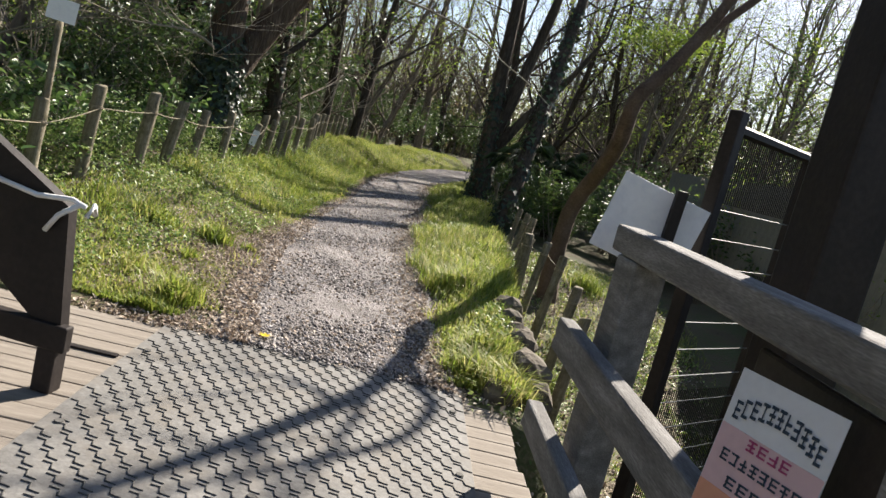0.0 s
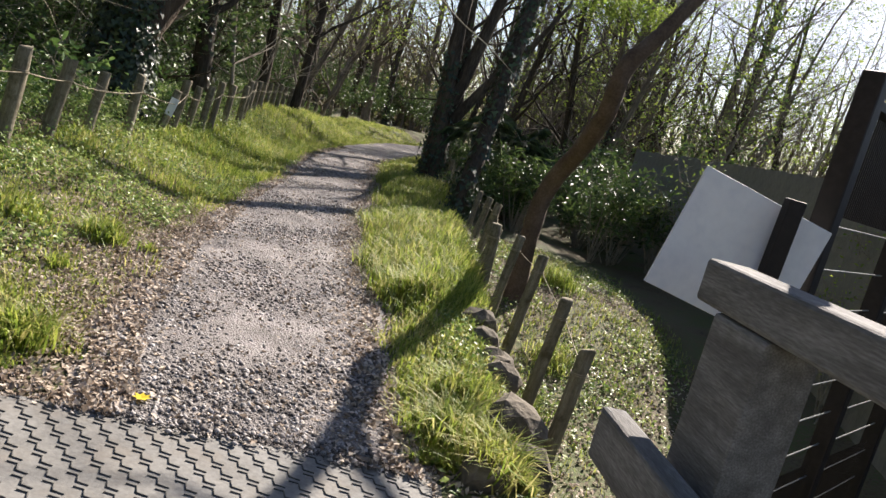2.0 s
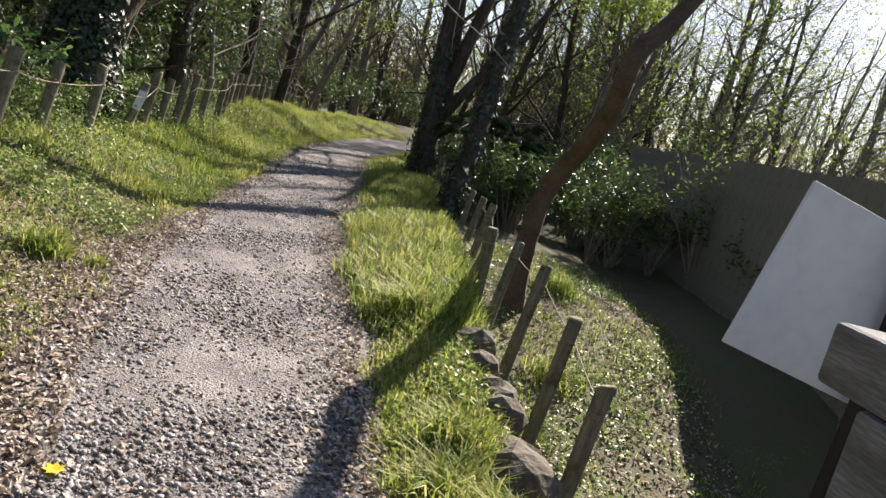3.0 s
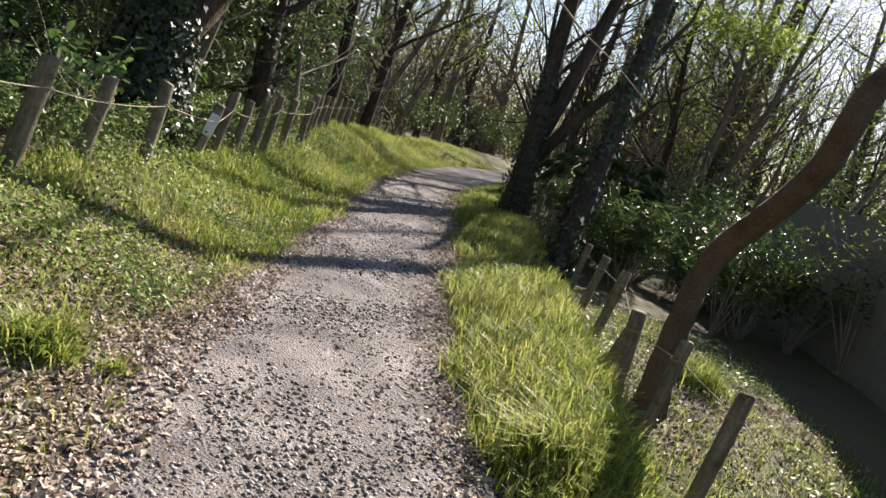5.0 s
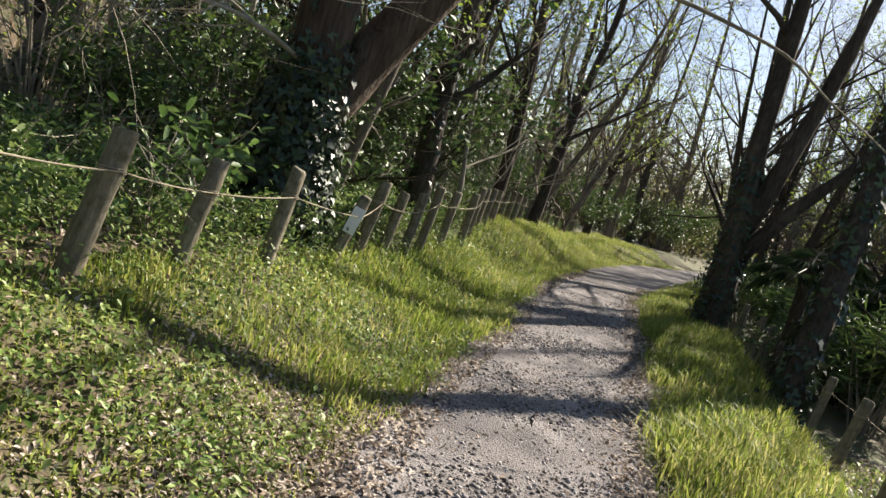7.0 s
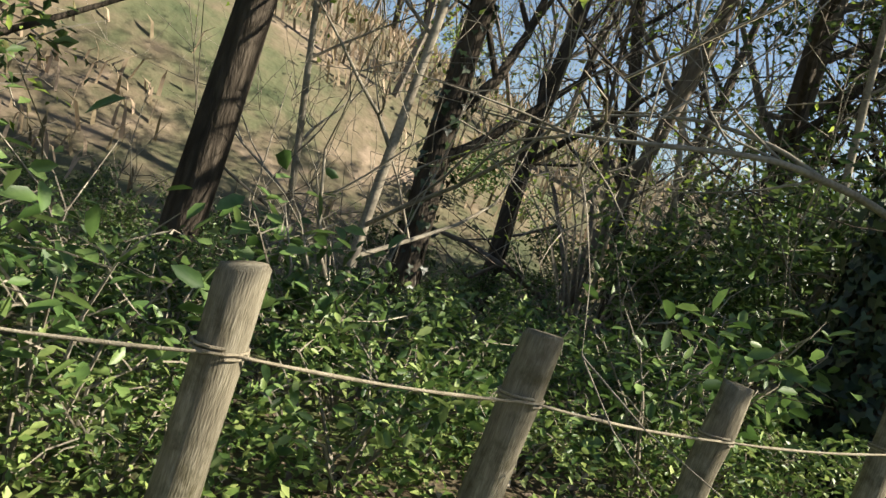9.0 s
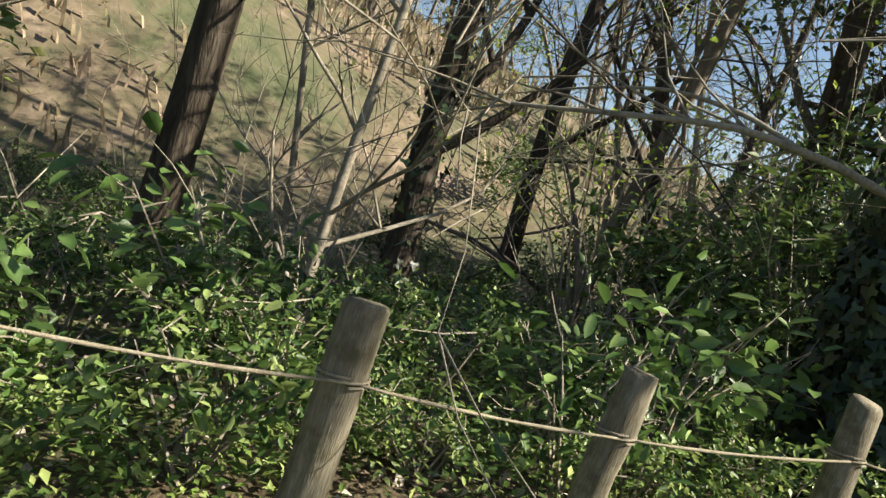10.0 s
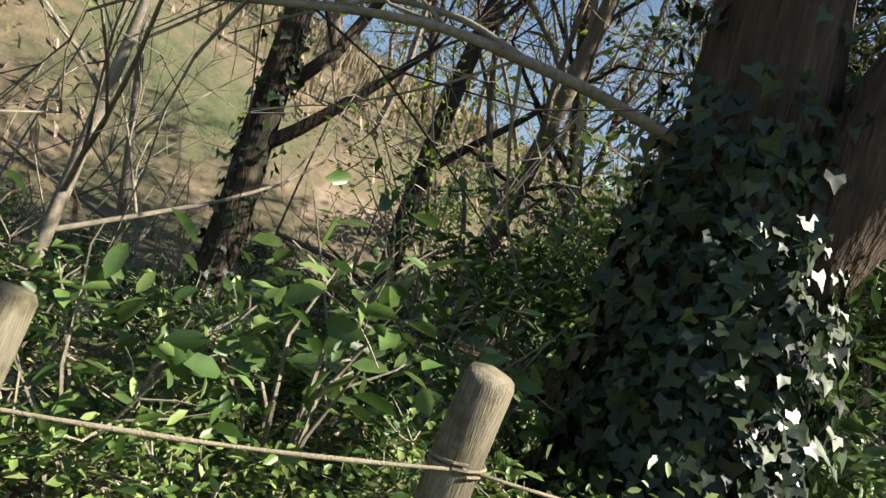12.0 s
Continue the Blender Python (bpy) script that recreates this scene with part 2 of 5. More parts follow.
def ivy_mesh(name, centres, axis_xy, size, rng):
    """Lobed ivy leaves that hang against a trunk, facing outwards."""
    n = len(centres)
    c = np.asarray(centres)
    out = c - np.stack([axis_xy[:, 0], axis_xy[:, 1], c[:, 2]], 1)
    out /= np.linalg.norm(out, axis=1)[:, None] + 1e-9
    nrm = out + rng.normal(size=(n, 3)) * 0.35 + np.array((0, 0, 0.35))
    nrm /= np.linalg.norm(nrm, axis=1)[:, None]
    d = np.array((0, 0, -1.0)) + rng.normal(size=(n, 3)) * 0.5
    d -= nrm * (d * nrm).sum(1)[:, None]
    d /= np.linalg.norm(d, axis=1)[:, None] + 1e-9
    sd = np.cross(nrm, d)
    s = (size * (0.55 + 0.9 * rng.random(n)))[:, None]
    shape = ((0, 0.12, 0.0), (0.42, -0.08, 0.05), (0.5, 0.28, 0.0), (0.24, 0.5, 0.03), (0, 1.0, -0.06), (-0.24, 0.5, 0.03), (-0.5, 0.28, 0.0), (-0.42, -0.08, 0.05))
    v = np.stack([c + sd * s * a + d * s * (b - 0.4) + nrm * s * e for a, b, e in shape], 1)
    return quads_mesh(name, v, 8, M_IVY, [(0, 1, 2), (0, 2, 3), (0, 3, 4), (0, 4, 5), (0, 5, 6), (0, 6, 7)])


def blade_mesh(name, roots, height, mat, rng, width=0.006, lean=0.5):
    n = len(roots)
    a = rng.random(n) * 2 * math.pi
    out = np.stack([np.cos(a), np.sin(a), np.zeros(n)], 1)
    sd = np.stack([-np.sin(a), np.cos(a), np.zeros(n)], 1)
    h = (np.asarray(height) * (0.5 + 0.8 * rng.random(n)))[:, None]
    le = (lean * (0.3 + rng.random(n)))[:, None] * h
    w = (width * (0.6 + 0.8 * rng.random(n)))[:, None]
    z = np.array((0, 0, 1.0))
    r = np.asarray(roots)
    mid = r + z * h * 0.6 + out * le * 0.35
    tip = r + z * h * (0.95 - 0.25 * le / (h + 1e-6)) + out * le
    v = np.stack([r - sd * w, r + sd * w, mid - sd * w * 0.8, mid + sd * w * 0.8, tip], 1)
    return quads_mesh(name, v, 5, mat, [(0, 1, 3), (0, 3, 2), (2, 3, 4)])


def smooth01(v, a, b):
    t = np.clip((v - a) / (b - a), 0, 1)
    return t * t * (3 - 2 * t)


def wob(x, y, s=1.0):
    """A smooth, cheap unevenness between -1 and 1."""
    return (np.sin(x * 1.7 * s + 1.3) * np.cos(y * 1.3 * s - 0.4) + np.sin(x * 0.7 * s - y * 0.9 * s) + 0.5 * np.sin(x * 3.9 * s + y * 2.7 * s)) / 2.5


# ---- the ground ----
LEFT_Y, LEFT_X = [-10, 3.5, 4.6, 5.5, 6.5, 7.5, 9.0, 10.5, 13, 17, 20, 26, 30, 34, 38, 45, 55, 80, 400], [-1.2, -1.2, -1.1, -1.4, -1.56, -1.74, -1.84, -2.02, -2.12, -2.5, -2.58, -2.4, -2.1, -1.7, -0.85, 0.6, 2.2, 6, 60]
RIGHT_Y, RIGHT_X = [-10, 3.5, 4.7, 6.3, 7.3, 9.0, 10.4, 12, 15, 17.6, 21.5, 24, 29, 35, 40, 45, 55, 80, 400], [0.55, 0.5, 0.42, 0.1, 0.03, -0.29, -0.43, -0.5, -0.62, -0.82, -0.98, -0.75, -0.15, 0.6, 1.3, 2.1, 4.2, 8.5, 62]


def left_edge(y):
    return np.interp(y, LEFT_Y, LEFT_X)


def right_edge(y):
    return np.interp(y, RIGHT_Y, RIGHT_X)


def ground_z(x, y):
    x, y = np.asarray(x, float), np.asarray(y, float)
    dl = left_edge(y) - x
    dr = x - right_edge(y)
    z = 0.45 * smooth01(dl, 0.2, 1.5) * smooth01(y, 4.0, 8.0)
    z = z + 0.22 * smooth01(dl, 0.0, 1.2) * smooth01(y, 15, 20) * (1 - smooth01(y, 24, 30))
    low = -0.8 * (1 - smooth01(y, 6.8, 11.5)) - 0.12 - 0.2 * smooth01(x, 1.6, 3.8)
    z = z + low * smooth01(x, 0.85, 1.35) * (1 - 0.6 * smooth01(x, 3.2, 6.0) * smooth01(y, 5, 8)) * smooth01(dr, 0.3, 0.8)
    z = z + 0.08 * smooth01(dr, 0.05, 0.5) * (1 - smooth01(x, 0.7, 0.95)) * smooth01(y, 5, 7)
    hill = np.maximum(0, -x - 9.0)
    tall = np.clip(1.2 - y * 0.027, 0.22, 1.3)
    z = z + tall * 34 * (1 - np.exp(-hill / 62.0)) * smooth01(hill, 0, 8)
    far = np.maximum(0, y - 150) + np.maximum(0, x - 60)
    z = z + 10 * (1 - np.exp(-far / 160))
    away = smooth01(dl, 0.1, 0.6) + smooth01(dr, 0.1, 0.6)
    z = z + wob(x, y, 1.0) * 0.035 * away + wob(x, y, 4.0) * 0.012 * away
    below = smooth01(-y, -4.36, -4.2) * smooth01(x, -3.35, -3.15) * (1 - smooth01(x, 3.0, 5.0))
    return z - 0.9 * below * (1 - smooth01(x, 0.85, 1.35)) - 0.03 * (1 - smooth01(dl, -0.2, 0.1)) * (1 - smooth01(dr, -0.2, 0.1))


def spaced(lo, hi, fine_lo, fine_hi, step, grow=1.18):
    mid = list(np.arange(fine_lo, fine_hi + step * 0.5, step))
    out, s, p = [], step, fine_hi
    while p < hi:
        s *= grow
        p += s
        out.append(min(p, hi))
    back, s, p = [], step, fine_lo
    while p > lo:
        s *= grow
        p -= s
        back.append(max(p, lo))
    return np.array(back[::-1] + mid + out)


def build_ground():
    xs, ys = spaced(-900, 900, -6.5, 5.5, 0.11), spaced(-600, 1500, 2.0, 22, 0.13, 1.12)
    gx, gy = np.meshgrid(xs, ys)
    v = np.stack([gx, gy, ground_z(gx, gy)], -1).reshape(-1, 3)
    w = len(xs)
    i, j = np.meshgrid(np.arange(len(ys) - 1), np.arange(w - 1), indexing="ij")
    q = np.stack([i * w + j, i * w + j + 1, (i + 1) * w + j + 1, (i + 1) * w + j], -1).reshape(-1, 4)
    me = bpy.data.meshes.new("ground")
    me.from_pydata(v.tolist(), [], q.tolist())
    me.materials.append(M_SOIL)
    me.materials.append(M_HILL)
    cx = v[q].mean(1)
    me.polygons.foreach_set("material_index", ((cx[:, 0] < -10.5 + wob(cx[:, 0], cx[:, 1], 0.6)) | (cx[:, 1] > 300)).astype(np.int32))
    me.polygons.foreach_set("use_smooth", [True] * len(me.polygons))
    tagged(new("ground", me), "dark woodland soil with moss and leaf litter, rising to a dry grassy hill", "ground", kind="structure")


def build_path():
    ys = spaced(4.1, 52, 4.2, 24, 0.1, 1.06)
    us = np.linspace(-0.12, 1.12, 30)
    gu, gy = np.meshgrid(us, ys)
    le, re = left_edge(gy), right_edge(gy)
    jit = wob(gy * 2.1, gy * 0, 1.7) * 0.06
    x = le + (re - le) * gu + jit * np.where(gu < 0.5, 1, -1)
    edge = smooth01(np.abs(gu - 0.5), 0.47, 0.62)
    z = 0.012 - 0.06 * edge + 0.015 * (1 - (2 * gu - 1) ** 2) + wob(x, gy, 3.0) * 0.008
    z = z * 1.0 + (ground_z((le + re) / 2, gy) + 0.03)
    front = 4.44 + 0.087 * (x + 0.45) + 0.07 * wob(x * 3.0, gy * 0, 1.0)
    z = z - 0.07 * (1 - smooth01(gy, front, front + 0.12))
    v = np.stack([x, gy, z], -1).reshape(-1, 3)
    w = len(us)
    i, j = np.meshgrid(np.arange(len(ys) - 1), np.arange(w - 1), indexing="ij")
    q = np.stack([i * w + j, i * w + j + 1, (i + 1) * w + j + 1, (i + 1) * w + j], -1).reshape(-1, 4)
    me = bpy.data.meshes.new("path")
    me.from_pydata(v.tolist(), [], q.tolist())
    me.materials.append(M_GRAVEL)
    me.polygons.foreach_set("use_smooth", [True] * len(me.polygons))
    tagged(new("path", me), "grey gravel footpath strewn with dry leaves at its edges", "path", kind="structure")


build_ground()
build_path()


def scatter(rng, n, x0, x1, y0, y1):
    return x0 + (x1 - x0) * rng.random(n), y0 + (y1 - y0) * rng.random(n)


# ---- trees ----
def grow(rng, soup, tips, p, d, r, length, depth, sides, spread=0.6, up=0.15):
    """One limb and, from it, thinner ones; the ends go to tips."""
    k = 5 if depth > 2 else 4 if depth else 3
    pts, rad = [np.array(p)], [r]
    d = np.array(d, float)
    for i in range(1, k):
        d = d + rng.normal(size=3) * 0.13 + np.array((0, 0, up * 0.3))
        d /= np.linalg.norm(d)
        pts.append(pts[-1] + d * length / (k - 1))
        rad.append(r * (1 - 0.62 * i / (k - 1)))
    soup.tube(pts, rad, sides, cap=False)
    if depth == 0:
        tips.append(pts[-1])
        tips.append((pts[-1] + pts[-2]) / 2)
        return
    for c in range(rng.integers(2, 4) + (1 if depth > 1 else 0)):
        i = rng.integers(1, k) if c else k - 1
        dd = d * 0.75 + rng.normal(size=3) * spread + np.array((0, 0, up))
        dd /= np.linalg.norm(dd)
        grow(rng, soup, tips, pts[i], dd, max(rad[i] * 0.7, 0.004), length * (0.55 + 0.25 * rng.random()), depth - 1, max(3, sides - 1), spread, up)


def trunk_tube(rng, soup, line, radii, sides=10):
    line, radii = np.asarray(line, float), np.asarray(radii, float)
    t = np.linspace(0, len(line) - 1, (len(line) - 1) * 4 + 1)
    pts = np.stack([np.interp(t, np.arange(len(line)), line[:, a]) for a in range(3)], 1)
    for _ in range(2):
        pts[1:-1] = (pts[:-2] + 2 * pts[1:-1] + pts[2:]) / 4
    rad = np.interp(t, np.arange(len(line)), radii)
    soup.tube(pts, rad, sides, cap=True, rough=0.07, rng=rng)
    return pts, rad


def ivy_on(rng, pts, rad, n, z_top, size=0.07):
    """Places for ivy leaves on a trunk."""
    pts, rad = np.asarray(pts), np.asarray(rad)
    ok = np.where(pts[:, 2] < z_top)[0]
    i = rng.choice(ok, n)
    a = rng.random(n) * 2 * math.pi
    r = rad[i] * 1.02 + rng.random(n) ** 2 * 0.12
    return pts[i] + np.stack([np.cos(a) * r, np.sin(a) * r, rng.normal(size=n) * 0.18], 1), pts[i][:, :2]


def make_tree(name, seed, line, radii, depth=3, limb=2.0, bark=M_BARK, leaves=250, leaf_size=0.07, ivy=0, ivy_top=4.0, limbs=None, first=0.45,
              label="", leaf_mat=M_SPRING, spread=0.55, stems=()):
    rng = np.random.default_rng(seed)
    root = tagged(new(name), label, "tree")
    s, tips = Soup(), []
    pts, rad = trunk_tube(rng, s, line, radii)
    part("trunk", s, bark, root, smooth=True)
    b = Soup()
    for more, thick in stems:
        pp, rr = trunk_tube(rng, b, more, thick, 8)
        grow(rng, b, tips, pp[-1], (0.05, 0.05, 1), rr[-1], limb * 0.6, 2, 4, spread)
    k = limbs or 7
    n = len(pts)
    for c in range(k):
        i = int(n * (first + (1 - first) * c / k))
        i = min(i, n - 1)
        a = rng.random() * 2 * math.pi
        d = np.array((math.cos(a), math.sin(a), 0.5 + 0.8 * rng.random()))
        grow(rng, b, tips, pts[i], d / np.linalg.norm(d), max(rad[i] * 0.5, 0.012), limb * (0.7 + 0.6 * rng.random()), depth, 5, spread)
    grow(rng, b, tips, pts[-1], (0.05, 0.05, 1), rad[-1], limb, depth, 5, spread)
    part("bough", b, bark, root, smooth=True)
    if leaves:
        tips = np.array(tips)
        c = tips[rng.integers(0, len(tips), leaves)] + rng.normal(size=(leaves, 3)) * 0.13
        if leaf_mat is M_SPRING:
            c = c[c[:, 2] > 2.4]
        part("crown", leaf_mesh("crown", c, leaf_size, leaf_mat, rng, 0.4, 0.5), None, root, "sparse small spring leaves")
    if ivy:
        part("ivy", ivy_mesh("ivy", *ivy_on(rng, pts, rad, ivy, ivy_top), 0.085, rng), None, root, "glossy dark green climbing ivy")
    return root


def gz(x, y):
    return float(ground_z(x, y))


def build_trees():
    # the bent tree at the fence
    bz = gz(1.5, 10.3)
    make_tree("bent_tree", 3, [(1.55, 10.3, bz - 0.15), (1.52, 10.3, bz + 0.35), (1.52, 10.29, 0.6), (1.54, 10.27, 0.95), (1.6, 10.18, 1.24), (1.68, 9.98, 1.46), (1.74, 9.65, 1.72), (1.78, 9.32, 2.02), (1.76, 9.15, 2.32), (1.8, 9.12, 2.56), (2.02, 9.15, 2.86), (2.28, 9.25, 3.3), (2.6, 9.35, 3.95), (2.75, 9.4, 4.9), (2.7, 9.4, 6.0)],
              [0.17, 0.13, 0.11, 0.108, 0.108, 0.104, 0.1, 0.1, 0.096, 0.09, 0.08, 0.074, 0.066, 0.055, 0.035], depth=3, limb=1.6, bark=M_BARK3, leaves=260, limbs=5, first=0.84, label="bent brown tree leaning out over a rope fence",
              stems=[([(2.28, 9.25, 3.3), (2.9, 9.75, 4.0), (3.45, 10.35, 4.6), (3.6, 10.2, 5.0), (3.35, 10.1, 5.4), (3.05, 9.95, 5.9)], [0.055, 0.05, 0.042, 0.036, 0.028, 0.014]),
                     ([(1.62, 10.16, 1.26), (1.66, 10.17, 1.5), (1.73, 10.18, 1.62), (1.8, 10.2, 1.95), (1.82, 10.22, 2.4)], [0.03, 0.022, 0.018, 0.014, 0.006])])
    # right-hand trees by the path
    make_tree("tree", 5, [(0.8, 13.8, -0.15), (0.85, 13.95, 0.35), (1.1, 14.9, 2.2), (1.35, 16.1, 4.4), (1.6, 17.2, 6.8), (1.75, 18.0, 8.5)], [0.2, 0.15, 0.135, 0.115, 0.09, 0.05],
              depth=2, limb=1.3, limbs=4, first=0.8, leaves=120, ivy=1300, ivy_top=5.0, label="dark ivy-clad tree leaning beside the gravel path")
    make_tree("tree", 6, [(0.32, 19.4, -0.1), (0.3, 19.5, 0.6), (0.28, 19.5, 1.8), (0.12, 19.5, 3.2), (0.07, 19.6, 5.1), (0.0, 19.8, 8.0), (0.0, 20.0, 10.0)], [0.36, 0.29, 0.24, 0.17, 0.14, 0.1, 0.05],
              depth=2, limb=1.5, limbs=4, first=0.65, leaves=120, ivy=900, ivy_top=3, label="dark many-stemmed tree at the edge of the path",
              stems=[([(0.3, 19.5, 1.7), (0.6, 19.5, 3.0), (1.0, 19.5, 5.1), (1.3, 19.6, 7.4)], [0.19, 0.16, 0.12, 0.05]),
                     ([(0.34, 19.45, 1.3), (1.0, 19.2, 2.5), (1.8, 19.1, 3.6), (2.4, 19.1, 4.8)], [0.14, 0.11, 0.08, 0.03])])
    # the great ivy tree behind the rope fence
    rng = np.random.default_rng(11)
    z0 = gz(-3.95, 11.55)
    root = tagged(new("ivy_tree"), "massive forked tree coated in ivy behind the rope fence", "tree")
    s = Soup()
    pts, rad = trunk_tube(rng, s, [(-4.0, 11.4, z0 - 0.3), (-4.0, 11.4, z0 + 0.3), (-3.97, 11.38, 1.4), (-3.95, 11.36, 2.2), (-3.95, 11.3, 3.6), (-3.9, 11.2, 6.0), (-3.8, 11.1, 9.5)], [0.55, 0.38, 0.31, 0.245, 0.2, 0.15, 0.08], 18)
    p2, r2 = trunk_tube(rng, s, [(-3.9, 11.45, 1.5), (-3.55, 11.75, 2.35), (-3.0, 12.0, 3.4), (-2.3, 12.25, 5.2), (-1.8, 12.4, 7.5)], [0.24, 0.21, 0.18, 0.14, 0.08], 14)
    part("trunk", s, M_BARK4, root, "ridged grey-brown bark", smooth=True)
    b, tips = Soup(), []
    for pp, rr, lo in ((pts, rad, 14), (p2, r2, 8)):
        for i in range(lo, len(pp), 3):
            a = rng.random() * 6.28
            grow(rng, b, tips, pp[i], (math.cos(a) * 0.8, math.sin(a) * 0.8, 0.6), rr[i] * 0.4, 2.2, 3, 6)
    # the long low bough that reaches along the fence
    bough = [(-3.95, 11.2, 1.9), (-4.0, 10.95, 1.96), (-4.0, 10.7, 2.0), (-4.02, 10.46, 2.02), (-4.05, 10.2, 2.04), (-4.12, 9.95, 2.02), (-4.25, 9.62, 1.97), (-4.5, 9.3, 1.93), (-4.9, 9.0, 1.97)]
    trunk_tube(rng, b, bough, [0.026, 0.023, 0.021, 0.019, 0.016, 0.014, 0.012, 0.008, 0.004], 7)
    trunk_tube(rng, b, [(-4.02, 10.48, 2.02), (-4.2, 10.3, 2.14), (-4.5, 10.1, 2.22), (-4.9, 9.9, 2.2), (-5.4, 9.6, 2.1)], [0.014, 0.012, 0.01, 0.007, 0.003], 6)
    for i in range(3, 8):
        for c in range(2):
            d = np.array((-0.6, rng.normal() * 0.6 - 0.3, rng.normal() * 0.5))
            grow(rng, b, tips, bough[i], d / np.linalg.norm(d), 0.008, 0.8, 1, 4)
    trunk_tube(rng, b, [(-2.95, 12.0, 3.45), (-2.2, 12.3, 3.5), (-1.2, 12.55, 3.42), (-0.31, 12.67, 3.22), (0.1, 12.8, 2.95), (0.6, 12.95, 2.75), (1.1, 13.1, 2.45)], [0.03, 0.025, 0.02, 0.015, 0.011, 0.008, 0.004], 6)
    part("bough", b, M_TWIG, root, smooth=True)
    low, top = ivy_on(rng, pts, rad, 6200, 1.85), ivy_on(rng, pts, rad, 450, 3.0)
    part("ivy", ivy_mesh("ivy", np.concatenate([low[0], top[0]]), np.concatenate([low[1], top[1]]), 0.062, rng), None, root, "glossy dark green climbing ivy")
    tips = np.array([p for p in tips if p[2] > 3.0])
    c = tips[rng.integers(0, len(tips), 500)] + rng.normal(size=(500, 3)) * 0.15
    part("crown", leaf_mesh("crown", c, 0.07, M_SPRING, rng, 0.4, 0.5), None, root, "sparse small spring leaves")
    ever = make_tree("evergreen_tree", 41, [(0, 0, -0.3), (0, 0, 0.3), (0.1, 0.1, 1.5), (0.1, 0.2, 3.5), (0.2, 0.2, 5.5)], [0.09, 0.07, 0.06, 0.045, 0.02], depth=2, limb=1.5, limbs=14, first=0.12, leaves=3600, leaf_size=0.11, leaf_mat=M_LEAF, label="dense evergreen tree with dark glossy leaves")
    for k, (x, y, sc, a) in enumerate(((-5.4, 4.2, 1.1, 0), (-6.6, 6.0, 1.0, 70), (-5.8, 14.8, 1.1, 140), (-6.4, 15.8, 1.2, 200), (-5.7, 18.6, 1.1, 260), (-5.2, 2.4, 1.2, 100), (-7.5, 3.5, 1.3, 10), (-6.2, 22.0, 1.3, 50), (-8.6, 17.5, 1.3, 310), (8.5, 22.5, 0.9, 90))):
        m = pose(x, y, gz(x, y), 0, 0, a) @ Matrix.Scale(sc, 4)
        if k:
            copy_thing(ever, m @ Matrix.Scale(1 / ever.scale[0], 4))
        else:
            ever.matrix_basis = m
    lime = make_tree("tree", 43, [(5.2, 24.7, gz(5.2, 24.7) - 0.3), (5.2, 24.7, 0.4), (5.0, 24.6, 2.0), (5.1, 24.5, 4.2), (4.8, 24.4, 6.2)], [0.16, 0.12, 0.1, 0.08, 0.04], depth=3, limb=1.6, bark=M_BARK2, leaves=0, label="grey tree with a bright lime-green spray of leaves")
    lr = np.random.default_rng(44)
    c = lr.normal(size=(2600, 3)) * (0.9, 0.7, 0.24) + (4.75, 24.3, 6.05)
    part("crown", leaf_mesh("crown", c, 0.12, M_SPRING, lr, 0.7, 0.5), None, lime, "bright lime-green young leaves")
    # kinds of woodland tree, copied through the wood
    kinds = [
        make_tree("tree", 21, [(0, 0, -0.3), (0.02, 0, 0.4), (0.1, 0.1, 2.5), (0.4, 0.1, 5), (0.5, 0.3, 8)], [0.17, 0.13, 0.11, 0.08, 0.04], depth=3, limb=2.0, leaves=620, leaf_size=0.09, label="slender dark woodland tree coming into leaf"),
        make_tree("tree", 22, [(0, 0, -0.3), (0, 0.02, 0.4), (-0.1, 0.1, 2.0), (0.1, 0.0, 4.5), (0.3, -0.2, 8.5)], [0.22, 0.17, 0.14, 0.1, 0.05], depth=3, limb=2.4, leaves=300, ivy=450, ivy_top=5, label="dark woodland tree wrapped in ivy"),
        make_tree("tree", 23, [(0, 0, -0.3), (0.0, 0, 0.3), (0.3, 0.1, 1.6), (0.7, 0.2, 3.4), (1.0, 0.2, 6)], [0.12, 0.09, 0.075, 0.06, 0.03], depth=3, limb=1.9, limbs=9, first=0.2, bark=M_BARK2, leaves=1000, leaf_size=0.085, label="thin leaning grey tree with many bare branches"),
        make_tree("tree", 24, [(0, 0, -0.3), (0, 0, 0.3), (0.05, 0.1, 1.2), (0.2, 0.25, 3.0), (0.2, 0.4, 5.2)], [0.05, 0.04, 0.035, 0.028, 0.014], depth=3, limb=1.5, limbs=8, first=0.2, bark=M_TWIG, leaves=260, label="pale thin sapling with bare twigs"),
        make_tree("tree", 25, [(0, 0, -0.3), (0, 0, 0.5), (0.1, -0.1, 3.0), (0.0, -0.2, 6.0), (0.2, 0, 10.5)], [0.26, 0.19, 0.16, 0.12, 0.06], depth=3, limb=2.5, limbs=9, bark=M_BARK2, leaves=1000, leaf_size=0.09, label="tall dark woodland tree with a fine bare crown"),
    ]
    rng = random.Random(5)
    spots = []
    # left of the path beyond the fence
    spots += [(1, -4.6, 16.8, 1.1), (0, -4.2, 20.5, 1.0), (2, -4.8, 14.2, 1.0), (0, -4.0, 24.0, 1.1), (2, -4.6, 27, 1.2), (1, -5.0, 31, 1.1), (3, -4.4, 18.5, 1.2), (3, -4.6, 22.2, 1.1), (2, -3.9, 29, 1.0)]
